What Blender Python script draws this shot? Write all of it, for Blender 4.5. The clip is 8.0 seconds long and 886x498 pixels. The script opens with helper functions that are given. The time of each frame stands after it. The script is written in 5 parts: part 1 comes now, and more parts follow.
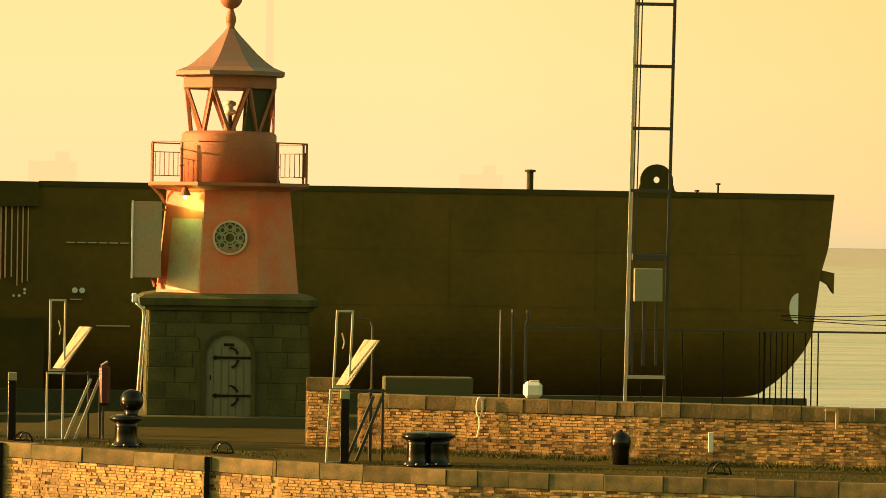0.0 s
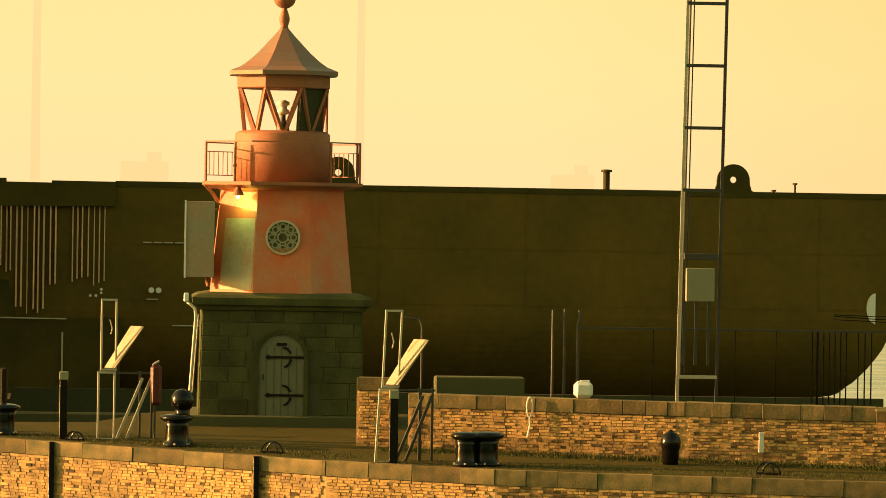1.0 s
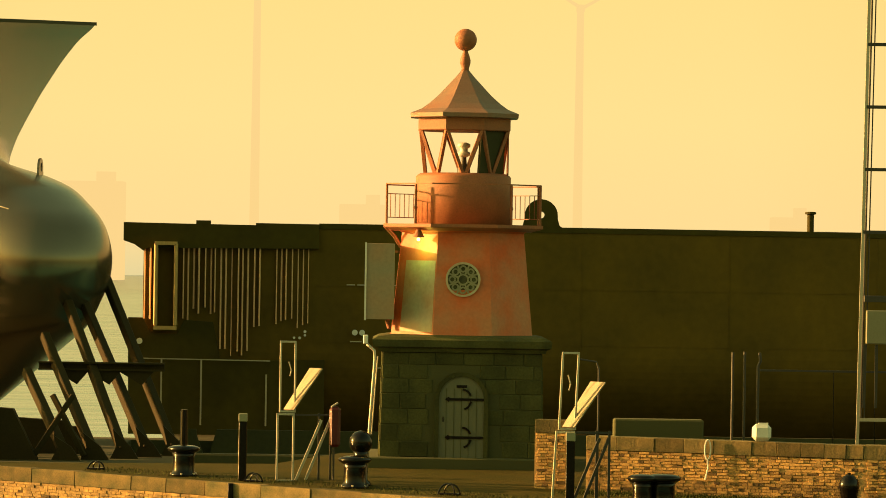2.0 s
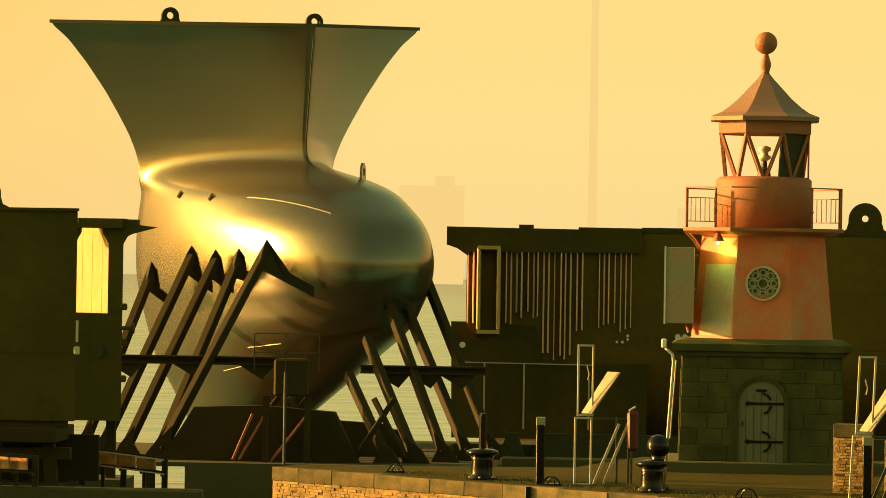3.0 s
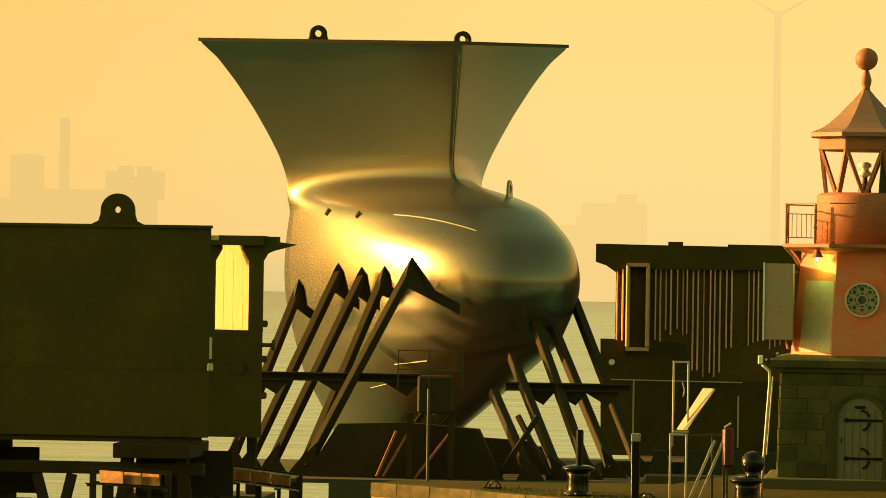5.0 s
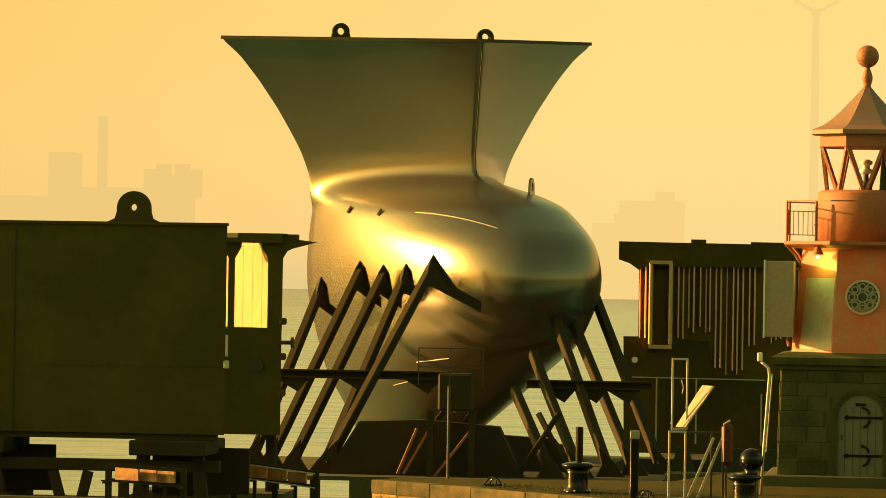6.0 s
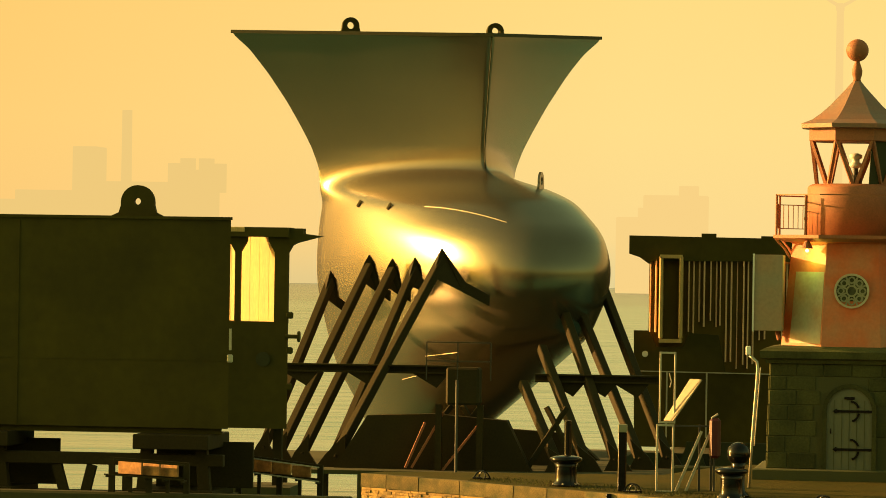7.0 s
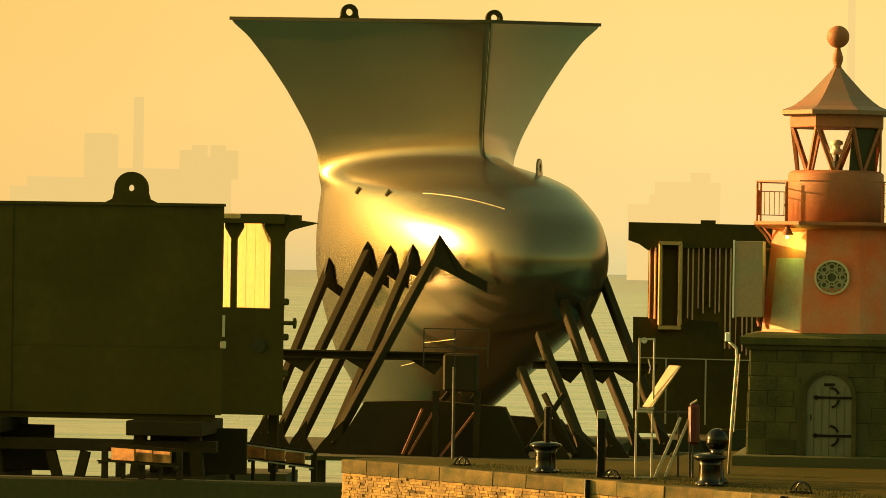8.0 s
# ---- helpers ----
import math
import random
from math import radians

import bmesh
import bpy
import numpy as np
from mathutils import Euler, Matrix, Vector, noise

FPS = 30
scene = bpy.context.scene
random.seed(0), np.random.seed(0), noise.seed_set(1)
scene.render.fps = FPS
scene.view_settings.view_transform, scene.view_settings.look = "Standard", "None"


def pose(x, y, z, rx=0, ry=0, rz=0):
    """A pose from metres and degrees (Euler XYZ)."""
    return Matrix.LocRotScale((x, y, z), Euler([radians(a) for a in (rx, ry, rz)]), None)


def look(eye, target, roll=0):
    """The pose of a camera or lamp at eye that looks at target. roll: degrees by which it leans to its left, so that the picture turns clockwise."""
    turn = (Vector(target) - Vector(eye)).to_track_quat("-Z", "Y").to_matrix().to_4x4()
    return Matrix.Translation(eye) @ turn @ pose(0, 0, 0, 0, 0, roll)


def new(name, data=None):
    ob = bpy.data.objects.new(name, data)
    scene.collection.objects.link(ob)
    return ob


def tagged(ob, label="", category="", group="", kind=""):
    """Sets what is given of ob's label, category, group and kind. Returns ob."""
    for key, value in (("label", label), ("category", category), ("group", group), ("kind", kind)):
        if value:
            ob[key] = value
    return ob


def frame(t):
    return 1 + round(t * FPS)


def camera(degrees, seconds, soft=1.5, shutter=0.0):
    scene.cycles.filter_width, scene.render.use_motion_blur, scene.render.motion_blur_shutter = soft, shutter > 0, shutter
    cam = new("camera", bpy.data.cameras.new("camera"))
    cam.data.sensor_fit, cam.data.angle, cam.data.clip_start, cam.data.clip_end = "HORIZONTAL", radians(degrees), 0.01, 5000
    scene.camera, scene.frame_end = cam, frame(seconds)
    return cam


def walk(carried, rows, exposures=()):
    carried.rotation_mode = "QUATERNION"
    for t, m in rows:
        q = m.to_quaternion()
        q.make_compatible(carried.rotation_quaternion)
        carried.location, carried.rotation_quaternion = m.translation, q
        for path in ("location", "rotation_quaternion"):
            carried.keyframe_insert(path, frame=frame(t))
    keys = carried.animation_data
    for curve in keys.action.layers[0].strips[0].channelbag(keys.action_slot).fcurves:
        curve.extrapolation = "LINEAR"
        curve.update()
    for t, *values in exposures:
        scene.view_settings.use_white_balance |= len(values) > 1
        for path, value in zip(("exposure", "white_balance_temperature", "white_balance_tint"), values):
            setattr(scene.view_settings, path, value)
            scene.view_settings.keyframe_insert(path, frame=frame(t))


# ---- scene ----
cam = camera(11.93, 8.0, soft=0.35)
EYE_Z = 4.56
LEAN = 0.9
# seconds, sideways place, heading to the right and upward tilt in degrees
PATH = [
    (0, -3.514, 4.9231, -0.2754),
    (0.5, -3.051, 4.3641, -0.2953),
    (1, -2.582, 3.6676, -0.2912),
    (1.2, -2.394, 3.2843, -0.2723),
    (2.3, -1.433, -0.8187, 0.6343),
    (2.5, -1.284, -1.9842, 0.8406),
    (2.8, -0.961, -3.4744, 0.5167),
    (3, -0.733, -3.8953, 0.2286),
    (3.5, -0.187, -4.8000, 0.3455),
    (4, 0.334, -5.6930, 0.4773),
    (4.5, 0.817, -6.1109, 0.4526),
    (6, 2.181, -6.9308, 0.3938),
    (6.5, 2.604, -7.1327, 0.3487),
    (7, 3.021, -7.2727, 0.3117),
    (7.5, 3.409, -7.3972, 0.3048),
    (8, 3.776, -7.4423, 0.1316),
]


def sight(x, pan, tilt):
    a, b = radians(pan), radians(tilt)
    eye = Vector((x, -100.0, EYE_Z))
    return look(eye, eye + 100 * Vector((math.sin(a) * math.cos(b), math.cos(a) * math.cos(b), math.sin(b))), LEAN)


walk(cam, [(t, sight(x, p, q)) for t, x, p, q in PATH], exposures=[(0.0, 0.20, 5950, 24), (1.2, 0.18, 6000, 24), (2.5, 0.0, 6500, 10), (8.0, 0.0, 6550, 11)])

# ---- light ----
SUN_TO = Vector((-0.99, 0.115, 0.0)).normalized()
SUN_UP = radians(12.5)
SUN_DIR = Vector((SUN_TO.x * math.cos(SUN_UP), SUN_TO.y * math.cos(SUN_UP), math.sin(SUN_UP)))
sun = new("sun", bpy.data.lights.new("sun", "SUN"))
sun.data.energy, sun.data.angle, sun.data.color = 12.5, radians(0.8), (1.0, 0.53, 0.16)
sun.matrix_world = look(SUN_DIR * 300, (0, 0, 0))

world = bpy.data.worlds.new("world")
scene.world = world
world.use_nodes = True
wn, wl = world.node_tree.nodes, world.node_tree.links
sky = wn.new("ShaderNodeTexSky")
sky.sky_type, sky.sun_disc = "NISHITA", False
sky.sun_elevation, sky.sun_rotation = SUN_UP, math.atan2(SUN_TO.x, SUN_TO.y)
sky.dust_density, sky.air_density = 4.0, 1.5
warm = wn.new("ShaderNodeMix")
warm.data_type, warm.blend_type = "RGBA", "MULTIPLY"
warm.inputs[0].default_value = 1.0
warm.inputs[7].default_value = (1.0, 0.94, 0.36, 1)
wl.new(sky.outputs[0], warm.inputs[6])
wl.new(warm.outputs[2], wn["Background"].inputs[0])
wn["Background"].inputs[1].default_value = 0.275


# ---- materials ----
def material(name, base, rough=0.7, metal=0.0, vary=0.25, scale=3.0, grain=40.0, bump=0.15, stain=None, stain_amount=0.5, spec=0.4, island=0.0, each=0.0, stretch=(1, 1, 1), uneven=0.1):
    m = bpy.data.materials.new(name)
    m.use_nodes = True
    n, l = m.node_tree.nodes, m.node_tree.links
    b = n["Principled BSDF"]
    b.inputs["Roughness"].default_value, b.inputs["Metallic"].default_value = rough, metal
    b.inputs["Specular IOR Level"].default_value = spec
    tc = n.new("ShaderNodeTexCoord")
    mp = n.new("ShaderNodeMapping")
    mp.inputs["Scale"].default_value = stretch
    l.new(tc.outputs["Object"], mp.inputs[0])
    big, fine = n.new("ShaderNodeTexNoise"), n.new("ShaderNodeTexNoise")
    big.inputs["Scale"].default_value, fine.inputs["Scale"].default_value = scale, grain
    big.inputs["Detail"].default_value, fine.inputs["Detail"].default_value = 5, 4
    for q in (big, fine):
        l.new(mp.outputs[0], q.inputs["Vector"])
    ramp = n.new("ShaderNodeValToRGB")
    ramp.color_ramp.elements[0].position, ramp.color_ramp.elements[1].position = 0.35, 0.68
    lo = stain or [c * (1 - vary) for c in base]
    ramp.color_ramp.elements[0].color = (*[a * stain_amount + c * (1 - stain_amount) for a, c in zip(lo, base)], 1)
    ramp.color_ramp.elements[1].color = (*base, 1)
    l.new(big.outputs[0], ramp.inputs[0])
    val = n.new("ShaderNodeMapRange")
    val.inputs[3].default_value, val.inputs[4].default_value = 1 - vary, 1 + vary
    l.new(fine.outputs[0], val.inputs[0])
    out = val.outputs[0]
    for amount, node, socket in ((island, "ShaderNodeNewGeometry", "Random Per Island"), (each, "ShaderNodeObjectInfo", "Random")):
        if amount:
            r = n.new(node)
            mr = n.new("ShaderNodeMapRange")
            mr.inputs[3].default_value, mr.inputs[4].default_value = 1 - amount, 1 + amount
            l.new(r.outputs[socket], mr.inputs[0])
            mul = n.new("ShaderNodeMath")
            mul.operation = "MULTIPLY"
            l.new(out, mul.inputs[0]), l.new(mr.outputs[0], mul.inputs[1])
            out = mul.outputs[0]
    mix = n.new("ShaderNodeVectorMath")
    mix.operation = "SCALE"
    l.new(ramp.outputs[0], mix.inputs[0]), l.new(out, mix.inputs["Scale"])
    l.new(mix.outputs[0], b.inputs["Base Color"])
    if bump:
        bp = n.new("ShaderNodeBump")
        bp.inputs["Strength"].default_value, bp.inputs["Distance"].default_value = bump, 0.02
        l.new(fine.outputs[0], bp.inputs["Height"])
        l.new(bp.outputs[0], b.inputs["Normal"])
    rr = n.new("ShaderNodeMapRange")
    rr.inputs[3].default_value, rr.inputs[4].default_value = max(0.03, rough - uneven), min(1, rough + uneven)
    l.new(big.outputs[0], rr.inputs[0])
    l.new(rr.outputs[0], b.inputs["Roughness"])
    return m


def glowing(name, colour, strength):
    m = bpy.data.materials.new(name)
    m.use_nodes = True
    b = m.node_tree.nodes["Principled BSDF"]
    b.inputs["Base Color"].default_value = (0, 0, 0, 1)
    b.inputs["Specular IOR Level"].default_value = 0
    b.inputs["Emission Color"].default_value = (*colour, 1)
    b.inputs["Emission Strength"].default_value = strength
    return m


# ---- building helpers ----
def thing(name, loc, label, category, group="", kind="", rz=0.0):
    ob = new(name)
    ob.matrix_basis = pose(*loc, 0, 0, rz)
    return tagged(ob, label, category, group, kind)


def lift(x, y, z=0.0):
    """A place on the mole, whose top falls gently from the lighthouse towards the water: the place and the size there."""
    k = 1.0 / (1.0 + 0.005 * y)
    return Vector((-3.6 + (x + 3.6) * k, (100.0 + y) * k - 100.0, EYE_Z + (z - EYE_Z) * k)), k


def mole_thing(name, loc, label, category, group="", kind="", rz=0.0):
    ob = new(name)
    p, k = lift(*loc)
    ob.matrix_basis = pose(*p, 0, 0, rz) @ Matrix.Scale(k, 4)
    return tagged(ob, label, category, group, kind)


def mesh_of(name, bm, mat, smooth=False):
    bmesh.ops.recalc_face_normals(bm, faces=bm.faces)
    me = bpy.data.meshes.new(name)
    bm.to_mesh(me)
    bm.free()
    me.materials.append(mat)
    if smooth:
        me.shade_smooth()
    return me


def part(name, bm, mat, parent, label="", smooth=False):
    ob = new(name, mesh_of(name, bm, mat, smooth))
    ob.parent = parent
    if label:
        tagged(ob, label)
    return ob


def setting(name, bm, mat, label, category, loc=(0, 0, 0), smooth=False):
    ob = new(name, mesh_of(name, bm, mat, smooth))
    ob.location = loc
    return tagged(ob, label, category, "", "structure")


def box(bm, c, s, m=None, bevel=0.0):
    r = bmesh.ops.create_cube(bm, size=1.0)
    bmesh.ops.scale(bm, vec=s, verts=r["verts"])
    if bevel:
        e = list({e for v in r["verts"] for e in v.link_edges})
        q = bmesh.ops.bevel(bm, geom=e, offset=bevel, segments=1, affect="EDGES")
        vs = list({v for f in q["faces"] for v in f.verts} | {v for v in r["verts"] if v.is_valid})
    else:
        vs = r["verts"]
    if m is not None:
        bmesh.ops.transform(bm, matrix=m, verts=vs)
    bmesh.ops.translate(bm, vec=c, verts=vs)
    return bm


def beam(bm, p, q, w, d, bevel=0.0):
    """A bar of section w (sideways) by d from p to q."""
    p, q = Vector(p), Vector(q)
    m = (q - p).to_track_quat("Z", "Y").to_matrix().to_4x4()
    return box(bm, (p + q) / 2, (w, d, (q - p).length), m, bevel)


def rod(bm, p, q, r, seg=10, r2=None):
    p, q = Vector(p), Vector(q)
    m = Matrix.Translation((p + q) / 2) @ (q - p).to_track_quat("Z", "Y").to_matrix().to_4x4()
    bmesh.ops.create_cone(bm, cap_ends=True, segments=seg, radius1=r, radius2=r if r2 is None else r2, depth=(q - p).length, matrix=m)
    return bm


def lathe(bm, rings, seg=24, phase=0.0, centre=(0, 0)):
    """Stacked rings of (radius, height), closed at both ends."""
    rows = []
    for r, z in rings:
        rows.append([bm.verts.new((centre[0] + r * math.cos(phase + 2 * math.pi * i / seg), centre[1] + r * math.sin(phase + 2 * math.pi * i / seg), z)) for i in range(seg)])
    for a, b in zip(rows, rows[1:]):
        for i in range(seg):
            bm.faces.new((a[i], a[(i + 1) % seg], b[(i + 1) % seg], b[i]))
    bm.faces.new(rows[0]), bm.faces.new(rows[-1])
    return bm


def slab(bm, outline, z0, z1):
    lo = [bm.verts.new((x, y, z0)) for x, y in outline]
    hi = [bm.verts.new((x, y, z1)) for x, y in outline]
    bm.faces.new(lo), bm.faces.new(hi)
    for i in range(len(lo)):
        j = (i + 1) % len(lo)
        bm.faces.new((lo[i], lo[j], hi[j], hi[i]))
    return bm


def plate(bm, outline, thick, m):
    """A plate cut to an outline in its own x and z, set by the matrix m."""
    a = [bm.verts.new(m @ Vector((x, -thick / 2, z))) for x, z in outline]
    b = [bm.verts.new(m @ Vector((x, thick / 2, z))) for x, z in outline]
    bm.faces.new(a), bm.faces.new(b)
    for i in range(len(a)):
        j = (i + 1) % len(a)
        bm.faces.new((a[i], a[j], b[j], b[i]))
    return bm


def tube(bm, pts, r, seg=8):
    """One bent round bar through the points."""
    pts = [Vector(q) for q in pts]
    rings, side = [], None
    closed = (pts[0] - pts[-1]).length < 1e-4
    for i, q in enumerate(pts):
        a, b = pts[max(i - 1, 0)], pts[min(i + 1, len(pts) - 1)]
        if closed and i in (0, len(pts) - 1):
            a, b = pts[-2], pts[1]
        d = (b - a).normalized()
        if side is None:
            side = d.orthogonal().normalized()
        side = (side - d * side.dot(d)).normalized()
        up = d.cross(side)
        rings.append([bm.verts.new(q + (side * math.cos(2 * math.pi * k / seg) + up * math.sin(2 * math.pi * k / seg)) * r) for k in range(seg)])
    for a, b in zip(rings, rings[1:]):
        for k in range(seg):
            bm.faces.new((a[k], a[(k + 1) % seg], b[(k + 1) % seg], b[k]))
    bm.faces.new(rings[0]), bm.faces.new(rings[-1])
    return bm


def bm_new():
    return bmesh.new()

BRICK = material("brick", (0.58, 0.35, 0.112), 0.8, vary=0.35, scale=2.5, grain=60, bump=0.4, stain=(0.10, 0.07, 0.035), stain_amount=0.6, island=0.28, each=0.28)
# darker brick, mixed at random into the courses
BRICK_DARK = material("dark_brick", (0.20, 0.112, 0.037), 0.85, vary=0.4, scale=1.6, grain=60, bump=0.4, stain=(0.06, 0.045, 0.02), stain_amount=0.85, island=0.45, each=0.45)
BRICK_WORN = material("worn_brick", (0.60, 0.352, 0.112), 0.8, vary=0.4, scale=2.2, grain=60, bump=0.4, stain=(0.10, 0.065, 0.025), stain_amount=0.8, island=0.32, each=0.32)
MORTAR = material("mortar", (0.46, 0.29, 0.115), 0.9, scale=2, grain=50)
COPING = material("coping_stone", (0.205, 0.142, 0.060), 0.85, vary=0.45, scale=2.5, grain=30, bump=0.4, stain=(0.07, 0.07, 0.03), stain_amount=0.9, spec=0.15, each=0.3, island=0.2)
GROUND = material("mole_ground", (0.072, 0.055, 0.014), 0.95, vary=0.4, scale=0.8, grain=25, bump=0.6, spec=0.05, stain=(0.035, 0.042, 0.010))
GRASS = material("grass", (0.055, 0.062, 0.014), 0.8, vary=0.4, scale=1.0, grain=10, bump=0, spec=0.1, island=0.5)
STONE = material("lighthouse_stone", (0.080, 0.082, 0.028), 0.85, vary=0.45, scale=1.4, grain=22, bump=0.5, stain=(0.035, 0.04, 0.016), stain_amount=0.8, each=0.2, spec=0.15)
STONE_DARK = material("stone_joint", (0.070, 0.072, 0.025), 0.9, scale=1.5)
RED = material("red_tower_paint", (0.61, 0.108, 0.022), 0.6, vary=0.18, scale=1.1, grain=14, bump=0.12, stain=(0.42, 0.25, 0.13), stain_amount=0.65)
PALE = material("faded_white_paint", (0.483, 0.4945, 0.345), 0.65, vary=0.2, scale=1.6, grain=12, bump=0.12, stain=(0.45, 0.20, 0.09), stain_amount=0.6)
RUST = material("rust_red_metal", (0.34, 0.115, 0.048), 0.65, vary=0.3, scale=2.0, grain=25, bump=0.15, stain=(0.16, 0.07, 0.03))
ROOFMAT = material("lantern_roof_metal", (0.27, 0.130, 0.080), 0.5, vary=0.2, scale=1.6, grain=20, bump=0.08, stain=(0.16, 0.15, 0.12), metal=0.2)
BLACK = material("black_iron", (0.006, 0.005, 0.0045), 0.15, vary=0.3, scale=4, grain=40, bump=0.15, spec=0.28)
STEEL = material("galvanised_steel", (0.493, 0.442, 0.34), 0.42, metal=0.5, vary=0.2, scale=4, grain=30, bump=0.05)
STEEL_DARK = material("dark_painted_steel", (0.045, 0.04, 0.03), 0.55, vary=0.3, scale=4, grain=30, bump=0.1)
WHITE = material("white_paint", (0.72, 0.70, 0.62), 0.5, vary=0.1, scale=4, grain=30, bump=0.05)
DOORMAT = material("grey_door_paint", (0.130, 0.136, 0.085), 0.6, vary=0.15, scale=3, grain=20, bump=0.1, stretch=(4, 1, 0.5))
HULL = material("hull_dark_primer", (0.064, 0.051, 0.0065), 0.75, vary=0.25, scale=0.25, grain=2.5, bump=0.1, stain=(0.022, 0.018, 0.004), spec=0.15)
HULL_BROWN = material("stern_dark_brown_primer", (0.138, 0.086, 0.0115), 0.8, vary=0.25, scale=0.22, grain=2.0, bump=0.1, stain=(0.058, 0.043, 0.010), spec=0.10)
HULL_GREY = material("hull_grey_primer", (0.0378, 0.0378, 0.01215), 0.7, vary=0.25, scale=0.3, grain=3, bump=0.1, spec=0.25)
BULB = material("bow_glossy_primer", (0.19, 0.162, 0.112), 0.25, metal=0.78, vary=0.06, scale=0.22, grain=2.0, bump=0, stain=(0.158, 0.135, 0.094), spec=0.6, uneven=0.03)
# much lighter than the plating: sun on the edges is put into the colour
RIB = material("sunlit_toned_stiffener", (0.75, 0.46, 0.25), 0.6, vary=0.25, scale=1.5, grain=10, bump=0.1)
SHORE = material("shore_rust_steel", (0.036, 0.027, 0.008), 0.65, vary=0.3, scale=1.0, grain=10, bump=0.15, stain=(0.026, 0.018, 0.008), spec=0.1)
# light tan base: part of the sunshine on these plates is in the colour
SUNLIT_PLATE = material("sunlit_toned_plate", (0.56, 0.368, 0.136), 0.7, vary=0.3, scale=0.8, grain=8, bump=0.1, stretch=(3, 3, 0.4))
TIMBER = material("dirty_timber", (0.58, 0.27, 0.08), 0.8, vary=0.45, scale=1.5, grain=9, bump=0.2, stain=(0.07, 0.035, 0.015), stain_amount=0.8)
CABINET = material("cabinet_grey_paint", (0.27, 0.245, 0.165), 0.65, vary=0.2, scale=1.2, grain=12, bump=0.08, stain=(0.40, 0.20, 0.10), stain_amount=0.5)
GREY_BOX = material("grey_green_box_paint", (0.22, 0.21, 0.13), 0.6, vary=0.15, scale=4, grain=30, bump=0.05)
PLATE = material("dusty_cream_plate", (0.352, 0.272, 0.176), 0.6, vary=0.2, scale=4, grain=25, bump=0.05, stretch=(1, 1, 3))
PONTOON = material("pontoon_deck", (0.046, 0.042, 0.011), 0.85, vary=0.3, scale=0.4, grain=5, bump=0.2)

# ---- sky, distance and water ----
SKYGLOW = bpy.data.materials.new("hazy_evening_sky")
SKYGLOW.use_nodes = True
sn, sl = SKYGLOW.node_tree.nodes, SKYGLOW.node_tree.links
sb = sn["Principled BSDF"]
sb.inputs["Base Color"].default_value, sb.inputs["Specular IOR Level"].default_value = (0, 0, 0, 1), 0
stc, ssep, sramp = sn.new("ShaderNodeTexCoord"), sn.new("ShaderNodeSeparateXYZ"), sn.new("ShaderNodeValToRGB")
smap = sn.new("ShaderNodeMapRange")
smap.inputs[1].default_value, smap.inputs[2].default_value = -60, 260
sl.new(stc.outputs["Object"], ssep.inputs[0]), sl.new(ssep.outputs[2], smap.inputs[0]), sl.new(smap.outputs[0], sramp.inputs[0])
sramp.color_ramp.elements[0].color, sramp.color_ramp.elements[1].color = (0.62, 0.50, 0.20, 1), (1.0, 0.72, 0.23, 1)
for p, c in ((0.18, (0.80, 0.65, 0.29, 1)), (0.30, (0.97, 0.70, 0.27, 1)), (0.6, (1.0, 0.735, 0.26, 1))):
    sramp.color_ramp.elements.new(p).color = c
sabs, sside, smul = sn.new("ShaderNodeMath"), sn.new("ShaderNodeMapRange"), sn.new("ShaderNodeMix")
sabs.operation = "ABSOLUTE"
sside.inputs[1].default_value, sside.inputs[2].default_value = 300, 850
smul.data_type, smul.blend_type = "RGBA", "MULTIPLY"
smul.inputs[7].default_value = (1.0, 0.86, 0.72, 1)
sl.new(ssep.outputs[0], sabs.inputs[0]), sl.new(sabs.outputs[0], sside.inputs[0]), sl.new(sside.outputs[0], smul.inputs[0])
sl.new(sramp.outputs[0], smul.inputs[6]), sl.new(smul.outputs[2], sb.inputs["Emission Color"])
sb.inputs["Emission Strength"].default_value = 1.0
bm = bm_new()
N = 40
verts = []
for i in range(N + 1):
    a = radians(-60 + 120 * i / N)
    verts.append((bm.verts.new((3600 * math.sin(a), 3600 * math.cos(a), -60)), bm.verts.new((3600 * math.sin(a), 3600 * math.cos(a), 900))))
for (a, b), (c, d) in zip(verts, verts[1:]):
    bm.faces.new((a, c, d, b))
setting("backdrop", bm, SKYGLOW, "pale yellow hazy evening sky behind the water", "sky", smooth=True)

WATER = material("harbour_water", (0.08, 0.225, 0.205), 0.20, vary=0.25, scale=0.12, grain=0.9, bump=0.0, spec=0.3, stretch=(0.25, 1.0, 1.0))
wnn, wll = WATER.node_tree.nodes, WATER.node_tree.links
wave, wb = wnn.new("ShaderNodeTexNoise"), wnn.new("ShaderNodeBump")
wave.inputs["Scale"].default_value, wave.inputs["Detail"].default_value = 0.16, 5
wb.inputs["Strength"].default_value, wb.inputs["Distance"].default_value = 0.7, 1.1
wmp = [n for n in wnn if n.type == "MAPPING"][0]
wll.new(wmp.outputs[0], wave.inputs["Vector"]), wll.new(wave.outputs[0], wb.inputs["Height"]), wll.new(wb.outputs[0], wnn["Principled BSDF"].inputs["Normal"])
bm = bm_new()
slab(bm, [(-3800, -1600), (3800, -1600), (3800, 3800), (-3800, 3800)], -9.0, -7.0)
setting("water", bm, WATER, "calm grey-green harbour water with small ripples", "water")

# haze is put into the colour: far shapes glow slightly darker than the sky
HAZE = glowing("painted_haze_tone", (0.865, 0.595, 0.203), 1.0)
HAZE_FAINT = glowing("faint_painted_haze_tone", (0.94, 0.650, 0.238), 1.0)


